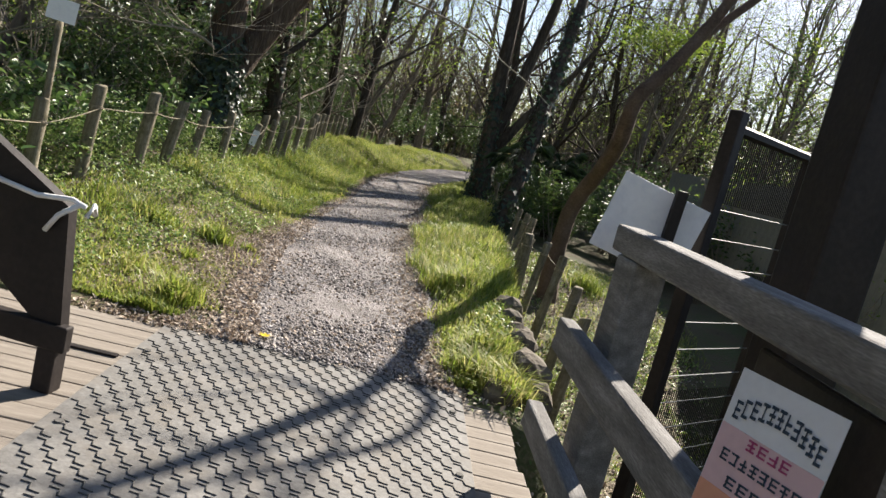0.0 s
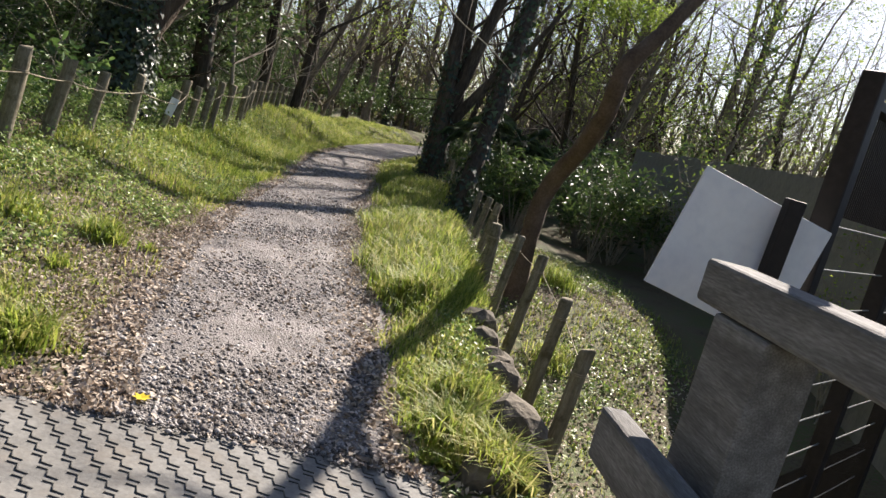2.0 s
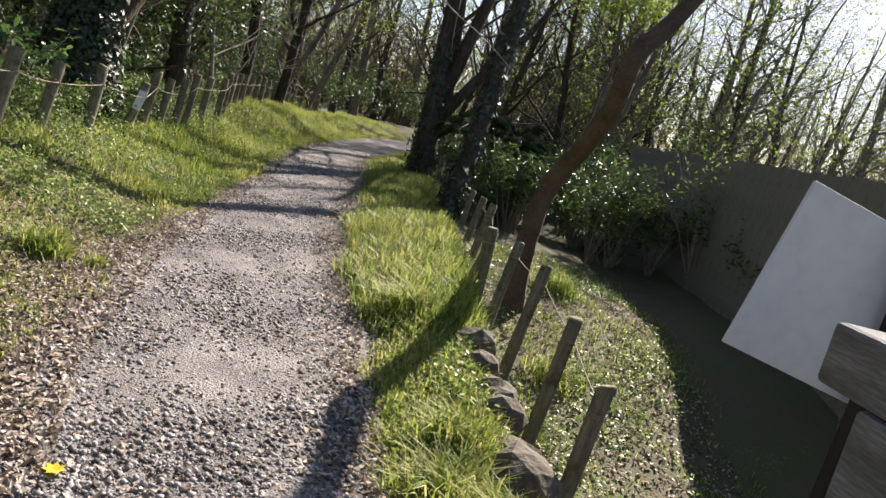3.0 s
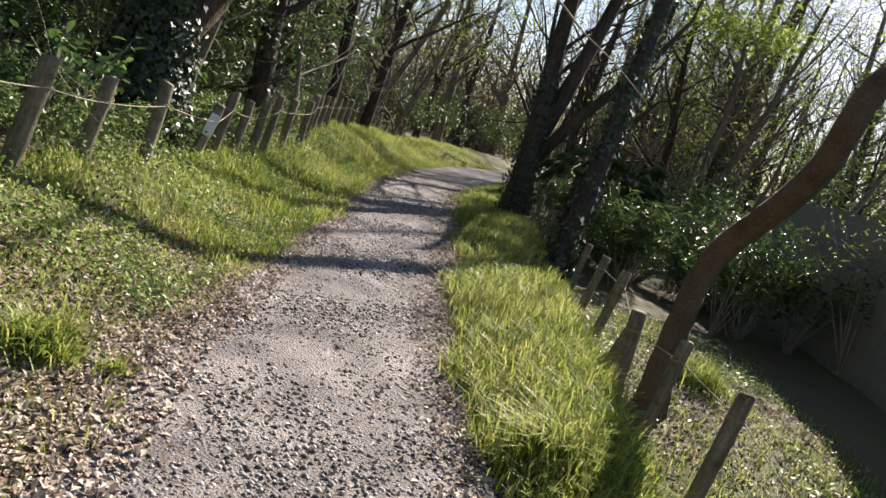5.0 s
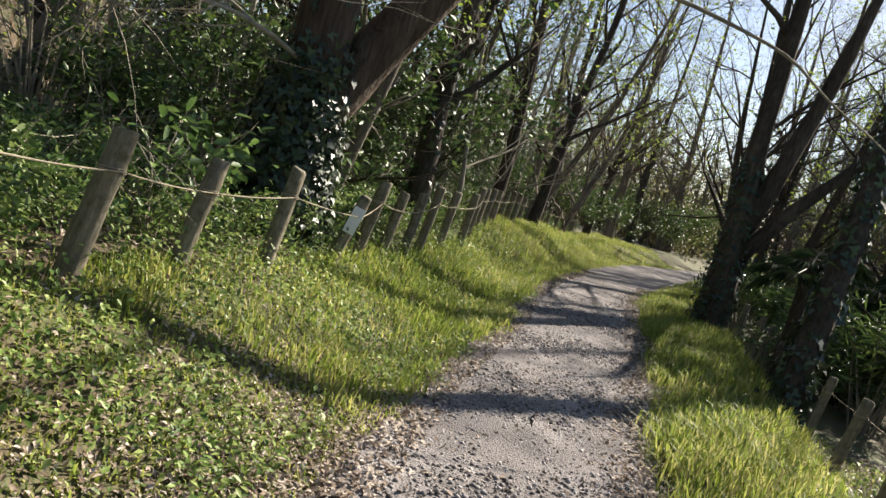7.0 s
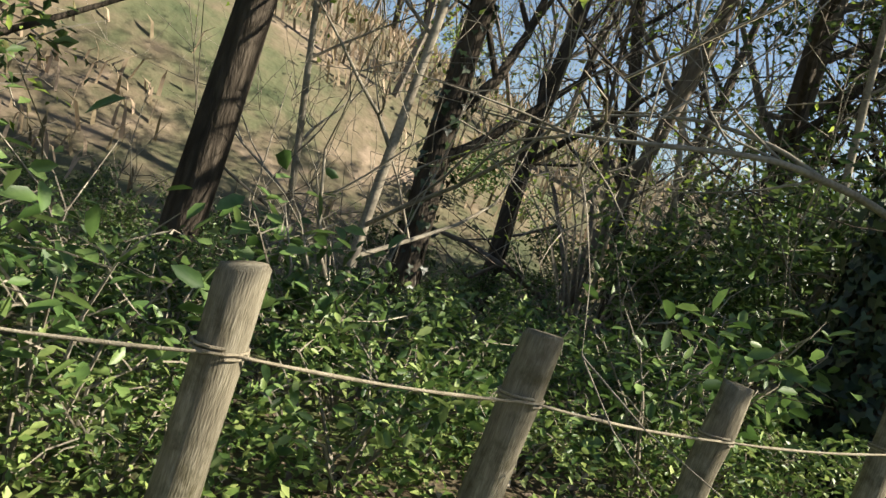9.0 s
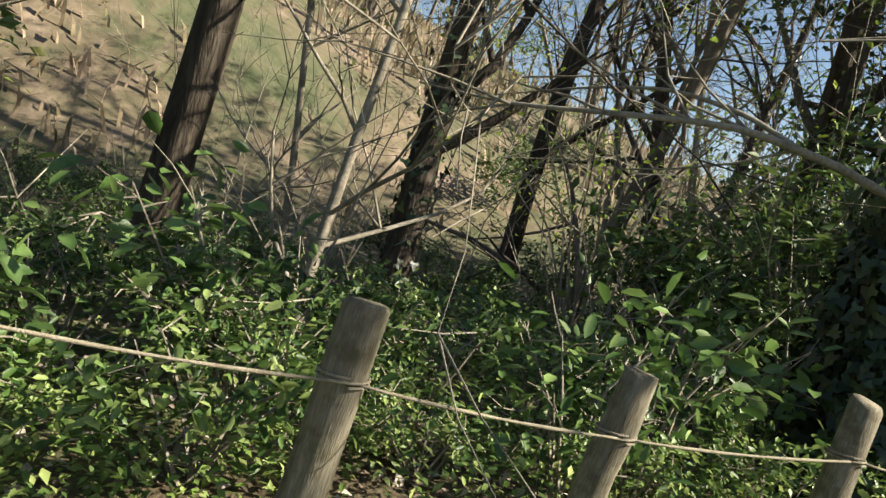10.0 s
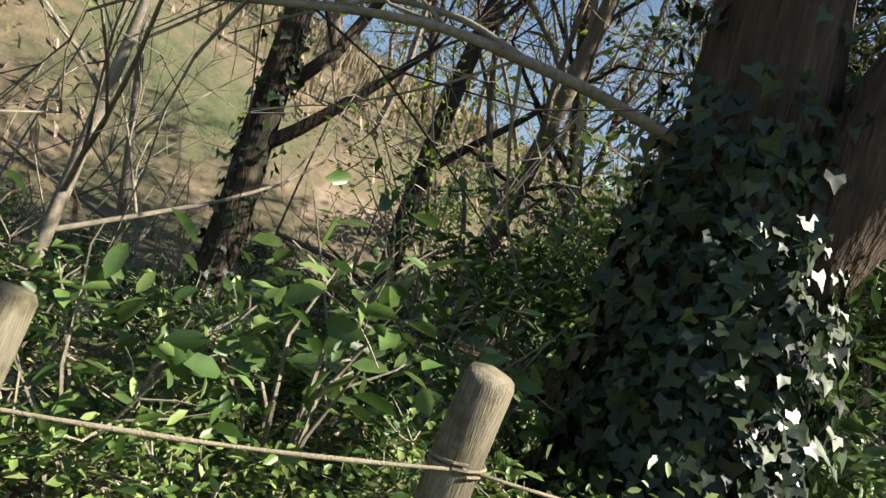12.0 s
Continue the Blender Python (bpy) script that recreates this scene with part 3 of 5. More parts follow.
    # seen over the fence
    spots += [(0, -7.3, 8.0, 1.2), (3, -6.2, 8.95, 1.0), (1, -7.4, 9.9, 0.85), (0, -8.6, 11.45, 0.85), (2, -7.8, 11.9, 1.0), (3, -7.0, 12.6, 1.0), (3, -8.8, 9.2, 1.0), (0, -9.5, 14.0, 0.9), (3, -6.0, 13.3, 1.1)]
    # right of the path
    spots += [(1, 0.7, 25.5, 1.1), (0, 0.9, 29, 1.0), (0, 2.4, 27, 1.1), (1, 2.2, 31.5, 1.1), (0, 1.3, 34, 1.0), (4, 3.2, 36, 0.9), (2, 4.4, 33, 1.2), (0, 3.8, 40, 1.0), (1, 6.2, 38, 1.1), (2, 7.5, 35, 1.2), (4, 10, 41, 0.9), (2, 7.0, 21.5, 1.0), (2, 4.9, 24.5, 1.3), (3, 7.5, 17, 1.0), (2, 9, 24, 1.2), (0, 12, 27, 1.0), (1, 9.5, 33, 1.1), (2, 6.5, 30, 1.2)]
    spots += [(4, 1.0, 37, 1.2), (1, 1.7, 41, 1.2), (4, 2.7, 45, 1.2), (0, -3.9, 36, 1.2), (4, -3.4, 41, 1.2), (1, -2.6, 46, 1.3), (0, 3.6, 50, 1.3), (4, -0.6, 53, 1.3), (2, 0.6, 33, 1.2), (2, 5.0, 47, 1.3), (4, 6.0, 54, 1.2), (2, -4.2, 32, 1.2)]
    FIXED = len(spots)
    for _ in range(30):
        y = rng.uniform(14, 60)
        spots.append((rng.choice((0, 1, 2, 2, 3, 4)), rng.uniform(-14, -5.2), y, rng.uniform(0.8, 1.2)))
    for _ in range(44):
        y = rng.uniform(20, 70)
        spots.append((rng.choice((0, 1, 2, 2, 4, 4)), rng.uniform(2.5, 34) + (3 if y > 40 else 0), y, rng.uniform(0.8, 1.25)))
    for _ in range(30):
        spots.append((rng.choice((2, 2, 2, 4, 0)), rng.uniform(2.5, 18), rng.uniform(26, 50), rng.uniform(0.85, 1.2)))
    for _ in range(16):
        spots.append((rng.choice((0, 1, 4)), rng.uniform(3, 13), rng.uniform(42, 62), rng.uniform(0.9, 1.3)))
    for _ in range(16):
        spots.append((rng.choice((0, 2, 3, 4)), rng.uniform(-40, -14), rng.uniform(0, 45), rng.uniform(0.7, 1.1)))
    for _ in range(8):
        spots.append((rng.choice((0, 2, 4)), rng.uniform(-12, 12), rng.uniform(-18, -6), rng.uniform(0.8, 1.1)))
    for _ in range(22):
        spots.append((rng.choice((2, 0, 3)), rng.uniform(-14, 26), rng.uniform(62, 100), rng.uniform(0.9, 1.4)))
    used = set()
    for n_spot, (k, x, y, s) in enumerate(spots):
        if left_edge(y) - 0.7 < x < right_edge(y) + 0.5:
            continue
        if n_spot >= FIXED and 2.0 < x < 11 and 13 < y < 25:
            continue
        m = pose(x, y, gz(x, y), rng.uniform(-4, 4), rng.uniform(-2, 7), rng.uniform(-40, 40) if k == 2 else rng.uniform(0, 360)) @ Matrix.Scale(s, 4)
        if k not in used:
            used.add(k)
            kinds[k].matrix_basis = m
        else:
            copy_thing(kinds[k], m @ Matrix.Scale(1 / kinds[k].scale[0], 4))


build_trees()


# ---- rope fences ----
def post_mesh(rng, r, h, sides=12):
    """A round post with a bevelled, slightly slanting top and shallow unevenness; its foot is at the origin."""
    zs = [-0.35, 0.0, h * 0.25, h * 0.5, h * 0.75, h - 0.015, h]
    rs = [r, r * 1.03, r * 1.0, r * 0.99, r * 1.0, r * 0.98, r * 0.86]
    a = np.linspace(0, 2 * math.pi, sides, endpoint=False)
    v, f = [], []
    sx, sy = rng.normal() * 0.12, rng.normal() * 0.12
    for k, (z, q) in enumerate(zip(zs, rs)):
        w = q * (1 + 0.05 * rng.normal(size=sides))
        x, y = np.cos(a) * w, np.sin(a) * w
        zz = np.full(sides, z) + (sx * x + sy * y if k >= 5 else 0)
        v.append(np.stack([x, y, zz], 1))
    n = len(zs)
    for k in range(n - 1):
        for j in range(sides):
            j2 = (j + 1) % sides
            f.append((k * sides + j, k * sides + j2, (k + 1) * sides + j2, (k + 1) * sides + j))
    f.append(tuple((n - 1) * sides + j for j in range(sides)))
    s = Soup()
    s.add(np.concatenate(v), f)
    return s


def rope_soup(points, r, sag=0.03, sides=6):
    """A rope hanging between fixing points, with a slight twist in its thickness."""
    s = Soup()
    for a, b in zip(points[:-1], points[1:]):
        a, b = np.array(a), np.array(b)
        t = np.linspace(0, 1, 13)
        p = a + (b - a) * t[:, None]
        p[:, 2] -= sag * 4 * t * (1 - t)
        s.tube(p, r * (1 + 0.18 * np.sin(t * 60)), sides, cap=True)
    return s


def build_fence(name, posts, r, rope_z, rope_r, label, seed, tag_at=None):
    """posts: x, y, top, lean to the right, lean ahead (degrees), thickness factor."""
    rng = np.random.default_rng(seed)
    fence = tagged(new(name), label, "fence")
    fix = []
    for i, (x, y, top, lx, ly, th) in enumerate(posts):
        g = gz(x, y)
        h = max(top - g, 0.35)
        ob = part("post", post_mesh(rng, r * th, h), M_POST, fence, smooth=True)
        spin = rng.random() * 360
        ob.matrix_basis = pose(x - math.tan(radians(lx)) * h, y - math.tan(radians(ly)) * h, g, -ly, lx, 0) @ pose(0, 0, 0, 0, 0, spin)
        rz = h - rope_z
        k = rz / h
        fix.append((x - math.tan(radians(lx)) * h * (1 - k) + r * th * 0.9, y - math.tan(radians(ly)) * h * (1 - k), g + rz))
        lash = Soup()
        lr = r * th * 1.1
        a = np.linspace(0, 2 * math.pi * 2, 25)
        c = np.array((fix[-1][0] - r * th * 0.9, fix[-1][1], fix[-1][2]))
        lash.tube(np.stack([c[0] + lr * np.cos(a), c[1] + lr * np.sin(a), c[2] + np.linspace(-0.012, 0.012, 25)], 1), np.full(25, rope_r * 0.8), 5)
        part("lashing", lash, M_ROPE, fence, "rope wound round the post")
        if tag_at == i:
            s = Soup()
            s.box((r * 1.0, -0.05, h * 0.48), (r * 1.0 + 0.004, 0.05, h * 0.84))
            t = part("notice", s, M_BOARD, ob, "small white notice fixed to the post")
            t.matrix_basis = pose(0, 0, 0, 0, 0, -65 - spin)
    part("rope", rope_soup(fix, rope_r, 0.014), M_ROPE, fence, "pale weathered rope strung between the posts", smooth=True)


LEFT_POSTS = [(-3.5, 4.3, 1.0, 1, 0, 1), (-3.45, 5.2, 1.05, 2, 0, 1), (-3.38, 6.1, 1.02, 2, 0, 1.05), (-3.3, 6.82, 1.2, 3, 2, 1), (-3.15, 7.62, 1.226, 3, 4, 1.02), (-3.19, 8.48, 1.182, 7, 4, 1.05), (-3.25, 9.35, 1.11, 4, 8, 0.95),
              (-3.24, 10.26, 1.136, 1, 8, 0.95), (-3.2, 11.47, 1.02, 13, 4, 0.92), (-3.3, 12.05, 1.15, 7, 2, 1), (-3.33, 12.7, 1.08, 5, 3, 0.95), (-3.35, 13.38, 1.1, 4, 2, 0.95), (-3.35, 13.9, 1.2, 5, 0, 0.95), (-3.4, 14.8, 1.18, 4, 2, 1), (-3.45, 15.9, 1.2, 3, 0, 1),
              (-3.6, 16.8, 1.3, 4, 0, 1), (-3.75, 17.7, 1.3, 3, 0, 0.95), (-3.85, 18.6, 1.32, 4, 0, 1), (-3.95, 19.5, 1.3, 2, 0, 1), (-4.0, 20.4, 1.32, 5, 0, 1), (-4.05, 21.3, 1.35, 3, 0, 1), (-4.1, 22.2, 1.35, 3, 0, 1), (-4.15, 23.1, 1.3, 3, 0, 1),
              (-4.15, 24.0, 1.3, 3, 0, 1), (-4.15, 25.0, 1.3, 3, 0, 1), (-4.1, 26.0, 1.25, 3, 0, 1), (-4.1, 27.0, 1.2, 3, 0, 1), (-4.0, 28.2, 1.2, 3, 0, 1), (-3.9, 29.4, 1.2, 3, 0, 1), (-3.8, 30.6, 1.2, 3, 0, 1)]
build_fence("rope_fence", LEFT_POSTS, 0.058, 0.2, 0.0048, "round weathered wooden posts with a pale rope beside the path", 2, tag_at=8)
RIGHT_POSTS = [(1.3, 5.75, 0.46, 4, 0, 0.95), (1.38, 6.95, 0.5, 5, 2, 1), (1.33, 8.05, 0.62, 6, 2, 1), (1.24, 9.05, 0.62, 6, 3, 0.95), (1.06, 9.85, 0.58, -2, 0, 1.3), (1.15, 10.15, 0.52, 14, 2, 0.85), (1.2, 11.4, 0.68, 8, 3, 1), (1.2, 12.7, 0.62, 8, 3, 1), (1.12, 13.7, 0.6, 5, 2, 0.9),
               (0.95, 16.2, 0.66, 4, 0, 0.9), (0.93, 16.9, 0.68, 3, 0, 0.9), (0.88, 17.6, 0.7, 3, 0, 1), (0.75, 18.8, 0.75, 3, 0, 1), (0.7, 21.0, 0.8, 3, 0, 1), (0.75, 22.3, 0.8, 2, 0, 1), (0.85, 23.6, 0.8, 4, 0, 1), (1.0, 25.0, 0.8, 3, 0, 1)]
build_fence("low_rope_fence", RIGHT_POSTS, 0.05, 0.16, 0.004, "short mossy wooden posts with thin cord along the bank", 3)


def build_sign_pole():
    root = tagged(new("sign_pole"), "weathered pole lashed to the fence with a small pale notice", "sign")
    s = Soup()
    s.tube([(-3.43, 6.19, 0.2), (-3.41, 6.19, 1.0), (-3.4, 6.19, 1.78)], [0.03, 0.03, 0.028], 8)
    part("pole", s, M_POST, root, smooth=True)
    s = Soup()
    s.box((-0.11, -0.004, -0.09), (0.11, 0.004, 0.09), pose(-3.37, 6.14, 1.74, 0, 4, 30))
    part("notice_board", s, M_BOARD, root, "small pale notice board")


build_sign_pole()

# ---- footbridge ----
DECK_TURN = pose(-0.45, 4.35, 0, 0, 0, 5)   # the far end of the bridge, turned a little to the left


def build_bridge():
    deck = tagged(new("bridge_deck"), "pale worn timber deck planks laid across a footbridge", "deck")
    rng = random.Random(8)
    y = 0.14
    meshes = []
    for k in range(3):
        s = Soup()
        s.box((-1.0, -0.0725, -0.04), (1.0, 0.0725, 0.0), None, 0.004)
        meshes.append(s.mesh("plank", M_PLANK))
    while y > -7:
        ob = part("plank", meshes[rng.randrange(3)], M_PLANK, deck)
        ob.matrix_basis = DECK_TURN @ pose(-0.75 + rng.uniform(-0.02, 0.02), y - 0.0725, rng.uniform(-0.004, 0.002)) @ Matrix.Diagonal((1.95, 1, 1, 1))
        y -= 0.153
    for x in (-2.3, -0.8, 0.9):
        s = Soup()
        s.box((x - 0.06, -7, -0.26), (x + 0.06, -0.03, -0.046), DECK_TURN)
        part("beam", s, M_DARKWOOD, deck)
    # the tread mat
    mat = tagged(new("tread_mat"), "grey plastic tread mat with zigzag ribs on the bridge deck", "mat")
    s = Soup()
    s.box((-0.93, -6.5, 0.002), (0.93, 0.15, 0.012), DECK_TURN, 0.002)
    part("sheet", s, M_MAT, mat, "worn pale grey sheet")
    # small Z-shaped ribs in staggered rows; the shade on their sides is in their dark colour
    v = []
    for r in range(int(6.4 / 0.078)):
        for c in range(18):
            x0, y0 = -0.87 + c * 0.1 + (0.05 if r % 2 else 0), 0.1 - r * 0.078
            z = ((-0.046, 0.026), (-0.006, 0.02), (0.002, -0.02), (0.046, -0.03))
            for (ax, ay), (bx, by) in zip(z[:-1], z[1:]):
                d = np.array((bx - ax, by - ay))
                q = np.array((-d[1], d[0])) / np.linalg.norm(d) * 0.0026
                k = np.array([(ax - q[0], ay - q[1]), (bx - q[0], by - q[1]), (bx + q[0], by + q[1]), (ax + q[0], ay + q[1])]) + (x0, y0)
                v.append(np.concatenate([np.c_[k, np.full(4, 0.0115)], np.c_[k, np.full(4, 0.0165)]]))
    v = np.array(v)
    rot = np.array(DECK_TURN)
    v = v @ rot[:3, :3].T + rot[:3, 3]
    me = quads_mesh("tread", v, 8, M_MATDARK, [(4, 5, 6, 7), (0, 1, 5, 4), (1, 2, 6, 5), (2, 3, 7, 6), (3, 0, 4, 7)])
    tagged(part("tread", me, None, mat, "small raised Z-shaped ribs, coloured dark for their shaded sides"), kind="stuff")
    for x, y in ((-0.86, -0.35), (0.86, -1.0), (-0.86, -1.35), (0.86, -0.2), (0, -1.6), (-0.86, -2.6), (0.86, -2.6)):
        s = Soup()
        s.tube([(x, y, 0.014), (x, y, 0.02)], [0.022, 0.018], 8)
        o = part("bolt", s, M_MATDARK, mat, "dark bolt head")
        o.matrix_basis = DECK_TURN
    s = Soup()
    s.box((-2.6, -0.52, 0.001), (-0.96, -0.48, 0.012), DECK_TURN)
    tagged(part("deck_strip", s, M_DARKWOOD), "dark metal strip across the deck planks", "strip")


build_bridge()


def build_railing():
    rail = tagged(new("bridge_railing"), "heavy grey weathered timber railing along the footbridge", "railing")

    def line(y):
        return 0.92 + (3.5 - y) * 0.1

    def beam(name, y0, y1, dx, z0, z1, wide, mat=M_RAIL, label=""):
        s = Soup()
        length = y0 - y1
        s.box((-wide / 2, -length, z0), (wide / 2, 0, z1), None, 0.012)
        ob = part(name, s, mat, rail, label)
        ob.matrix_basis = pose(line(y0) + dx, y0, 0, 0, 0, 5.7)
        return ob

    beam("top_rail", 3.55, -3.0, 0.05, 1.225, 1.345, 0.13, label="broad grey top rail with a sunlit worn edge")
    beam("middle_rail", 3.62, -3.0, -0.1, 0.68, 0.84, 0.08)
    beam("bottom_rail", 3.7, -3.0, -0.12, 0.24, 0.38, 0.08)
    for y in (3.3, 1.35, -0.6, -2.5):
        s = Soup()
        s.box((-0.075, -0.13, -0.6), (0.075, 0.13, 1.223), None, 0.012)
        ob = part("post", s, M_RAIL, rail)
        ob.matrix_basis = pose(line(y) + 0.06, y, 0, 0, 0, 5.7)
    beam("panel", 3.0, 0.6, 0.06, 0.85, 1.19, 0.03, M_DARKWOOD, "dark timber board under the top rail").matrix_basis = pose(line(2.15) + 0.06, 2.15, 0, 0, 0, 5.7)


build_railing()


def flat_material(name, c, rough=0.6):
    return ramp_material(name, [tuple(v * 0.9 for v in c), c, tuple(min(1, v * 1.06) for v in c)], 3, 40, bump=0.05, rough=rough)


def build_notice():
    """The laminated paper notice on the railing: pale sky, pink and orange below, with its writing as bars."""
    root = tagged(new("paper_notice"), "laminated paper notice in white, pink and orange on the railing", "notice")
    x = Vector((0.17, -0.34, 0.0)).normalized()
    up = Vector((0.14, -0.06, 1.0))
    up = (up - x * up.dot(x)).normalized()
    nrm = x.cross(up)
    o = Vector((0.93, 1.86, 0.755))
    m = Matrix.Identity(4)
    for i, c in enumerate((x, up, nrm)):
        m[0][i], m[1][i], m[2][i] = c
    m.translation = o
    paper = flat_material("notice_white", (0.62, 0.64, 0.68), 0.35)
    s = Soup()
    s.box((0, 0, -0.002), (0.3, 0.42, 0.0), m)
    part("sheet", s, paper, root)
    rows = [("pink_band", 0.06, 0.28, (0.6, 0.42, 0.45)), ("orange_band", 0.0, 0.13, (0.62, 0.3, 0.2))]
    for k, (n, a, b, c) in enumerate(rows):
        s = Soup()
        s.box((0.002, a + 0.002, 0.0005 + 0.001 * k), (0.298, b, 0.001 + 0.001 * k), m)
        part("colour_band", s, flat_material(n, c, 0.35), root, "printed colour band on the notice")
    ink, rosy = flat_material("dark_blue_ink", (0.03, 0.05, 0.08)), flat_material("magenta_ink", (0.35, 0.06, 0.16))
    rng = random.Random(4)

    def bars(y0, h, x0, x1, count, mat, arch=0.0):
        step = (x1 - x0) / count
        for i in range(count):
            s = Soup()
            u = (i + 0.5) / count
            yy = y0 - arch * (2 * u - 1) ** 2
            xa = x0 + i * step
            t = h * 0.16
            for px, py, w, hh in ((0.1, 0.05, 0.75, 0.16), (0.12, 0.42, 0.7, 0.16), (0.1, 0.8, 0.8, 0.16), (rng.choice((0.15, 0.42, 0.62)), 0.05, 0.16, 0.9)):
                if rng.random() < 0.88:
                    s.box((xa + px * step, yy + py * h, 0.0032), (xa + (px + w) * step, yy + (py + hh) * h, 0.0037), m)
            if s.n:
                part("mark", s, mat, root)

    bars(0.325, 0.05, 0.02, 0.28, 11, ink, 0.035)
    bars(0.245, 0.03, 0.09, 0.22, 4, rosy)
    bars(0.195, 0.032, 0.03, 0.27, 8, ink)
    bars(0.14, 0.032, 0.07, 0.22, 4, ink)
    s = Soup()
    s.box((0.002, 0.0, 0.0028), (0.08, 0.07, 0.0033), m)
    part("blue_shape", s, flat_material("sky_blue", (0.12, 0.4, 0.7), 0.35), root, "printed blue shape")
    s = Soup()
    s.tube([m @ Vector((0.13, 0.045, 0.0028)), m @ Vector((0.13, 0.045, 0.0034))], [0.03, 0.03], 16)
    part("yellow_shape", s, flat_material("warm_yellow", (0.7, 0.5, 0.05), 0.35), root, "printed yellow disc")


build_notice()


def build_gate():
    gate = tagged(new("metal_gate"), "dark gate of posts, mesh panels and wires beside the bridge", "gate")
    pts = [(1.417, 3.98), (2.1, 4.63), (2.75, 5.25)]
    for i, (x, y) in enumerate(pts):
        s = Soup()
        s.box((-0.038, -0.038, gz(x, y) - 0.3), (0.038, 0.038, 2.02 - 0.05 * i), pose(x, y, 0, 0, 0, 43), 0.008)
        part("post", s, M_DARKWOOD, gate)
    for (xa, ya), (xb, yb) in zip(pts[:-1], pts[1:]):
        a, b = Vector((xa, ya, 0)), Vector((xb, yb, 0))
        d = (b - a)
        n = d.length
        t = d / n
        for z, r in ((1.93, 0.03), (-0.6, 0.025)):
            s = Soup()
            s.tube([a + t * 0.05 + Vector((0, 0, z)), b - t * 0.05 + Vector((0, 0, z))], [r, r], 6)
            part("bar", s, M_DARKWOOD, gate)
        z = -0.5
        while z < 1.6:
            s = Soup()
            s.tube([a + t * 0.05 + Vector((0, 0, z)), b - t * 0.05 + Vector((0, 0, z + 0.01))], [0.0032, 0.0032], 5)
            part("wire", s, M_WIRE, gate, "thin pale wire")
            z += 0.155
        s = Soup()
        k = int((n - 0.12) / 0.022)
        for j in range(k):
            p = a + t * (0.06 + 0.022 * j)
            s.tube([p + Vector((0, 0, 1.55)), p + Vector((0, 0, 1.91))], [0.0035, 0.0035], 4, cap=False)
            s.tube([p + Vector((0, 0, -0.55)), p + Vector((0, 0, 0.5))], [0.003, 0.003], 4, cap=False)
            s.tube([p + Vector((0, 0, 1.0)), p + Vector((0, 0, 1.2))], [0.003, 0.003], 4, cap=False)
        tagged(part("mesh_panel", s, M_DARKWOOD, gate, "fine upright bars of the mesh"), kind="stuff")
    big = tagged(new("timber_pole"), "tall thick dark timber pole standing by the railing", "pole")
    s = Soup()
    s.box((-0.12, -0.12, gz(1.5, 2.7) - 0.4), (0.12, 0.12, 4.2), pose(1.56, 2.92, 0, 0, 0, 12), 0.015)
    part("shaft", s, M_DARKWOOD, big)
    board = tagged(new("white_board"), "blank white board tilted on a dark stake behind the railing", "board")
    s = Soup()
    s.box((-0.24, -0.006, -0.2), (0.24, 0.006, 0.2), pose(1.115, 3.84, 1.345, 0, 12, 6), 0.002)
    part("panel", s, M_BOARD, board)
    s = Soup()
    s.box((-0.028, -0.02, gz(1.2, 3.8) - 0.3), (0.028, 0.02, 1.56), pose(1.155, 3.79, 0, 0, 2, 6), 0.004)
    part("stake", s, M_DARKWOOD, board)


build_gate()


def build_stand():
    """The dark wooden stand on the deck, tied with a white cord."""
    st = tagged(new("wooden_stand"), "dark brown wooden barrier stand tied with white cord on the deck", "barrier")
    m = pose(-1.375, 3.2, 0.0, 0, 0, -4)
    s = Soup()
    s.add([tuple(m @ Vector(p)) for p in ((0, -0.03, 0.3), (0, 0.03, 0.3), (-0.06, -0.03, 0.84), (-0.06, 0.03, 0.84), (-1.2, -0.03, 1.45), (-1.2, 0.03, 1.45), (-1.2, -0.03, 1.1), (-1.2, 0.03, 1.1), (-0.12, -0.03, 0.3), (-0.12, 0.03, 0.3))],
          [(0, 1, 3, 2), (2, 3, 5, 4), (4, 5, 7, 6), (6, 7, 9, 8), (8, 9, 1, 0), (0, 2, 4, 6, 8), (1, 9, 7, 5, 3)])
    part("panel", s, M_DARKWOOD, st)
    s = Soup()
    s.box((-1.2, -0.05, 0.2), (0.04, 0.01, 0.32), m, 0.008)
    part("bottom_rail", s, M_DARKWOOD, st)
    for x in (-0.04, -1.1):
        s = Soup()
        s.box((x - 0.045, -0.045, 0.0), (x + 0.045, 0.045, 0.3), m, 0.006)
        part("leg", s, M_DARKWOOD, st)
    s = Soup()
    for pts in ([(0.02, -0.04, 0.86), (-0.04, -0.045, 0.88), (-0.2, -0.05, 0.86), (-0.5, -0.05, 0.9)], [(-0.0, -0.045, 0.87), (-0.09, -0.05, 0.8), (-0.14, -0.05, 0.72)], [(0.03, -0.04, 0.82), (0.035, 0.0, 0.87), (0.02, 0.04, 0.82)]):
        s.tube([m @ Vector(p) for p in pts], [0.012] * len(pts), 6)
    part("cord", s, M_STRAP, st, "knotted white cord", smooth=True)


build_stand()


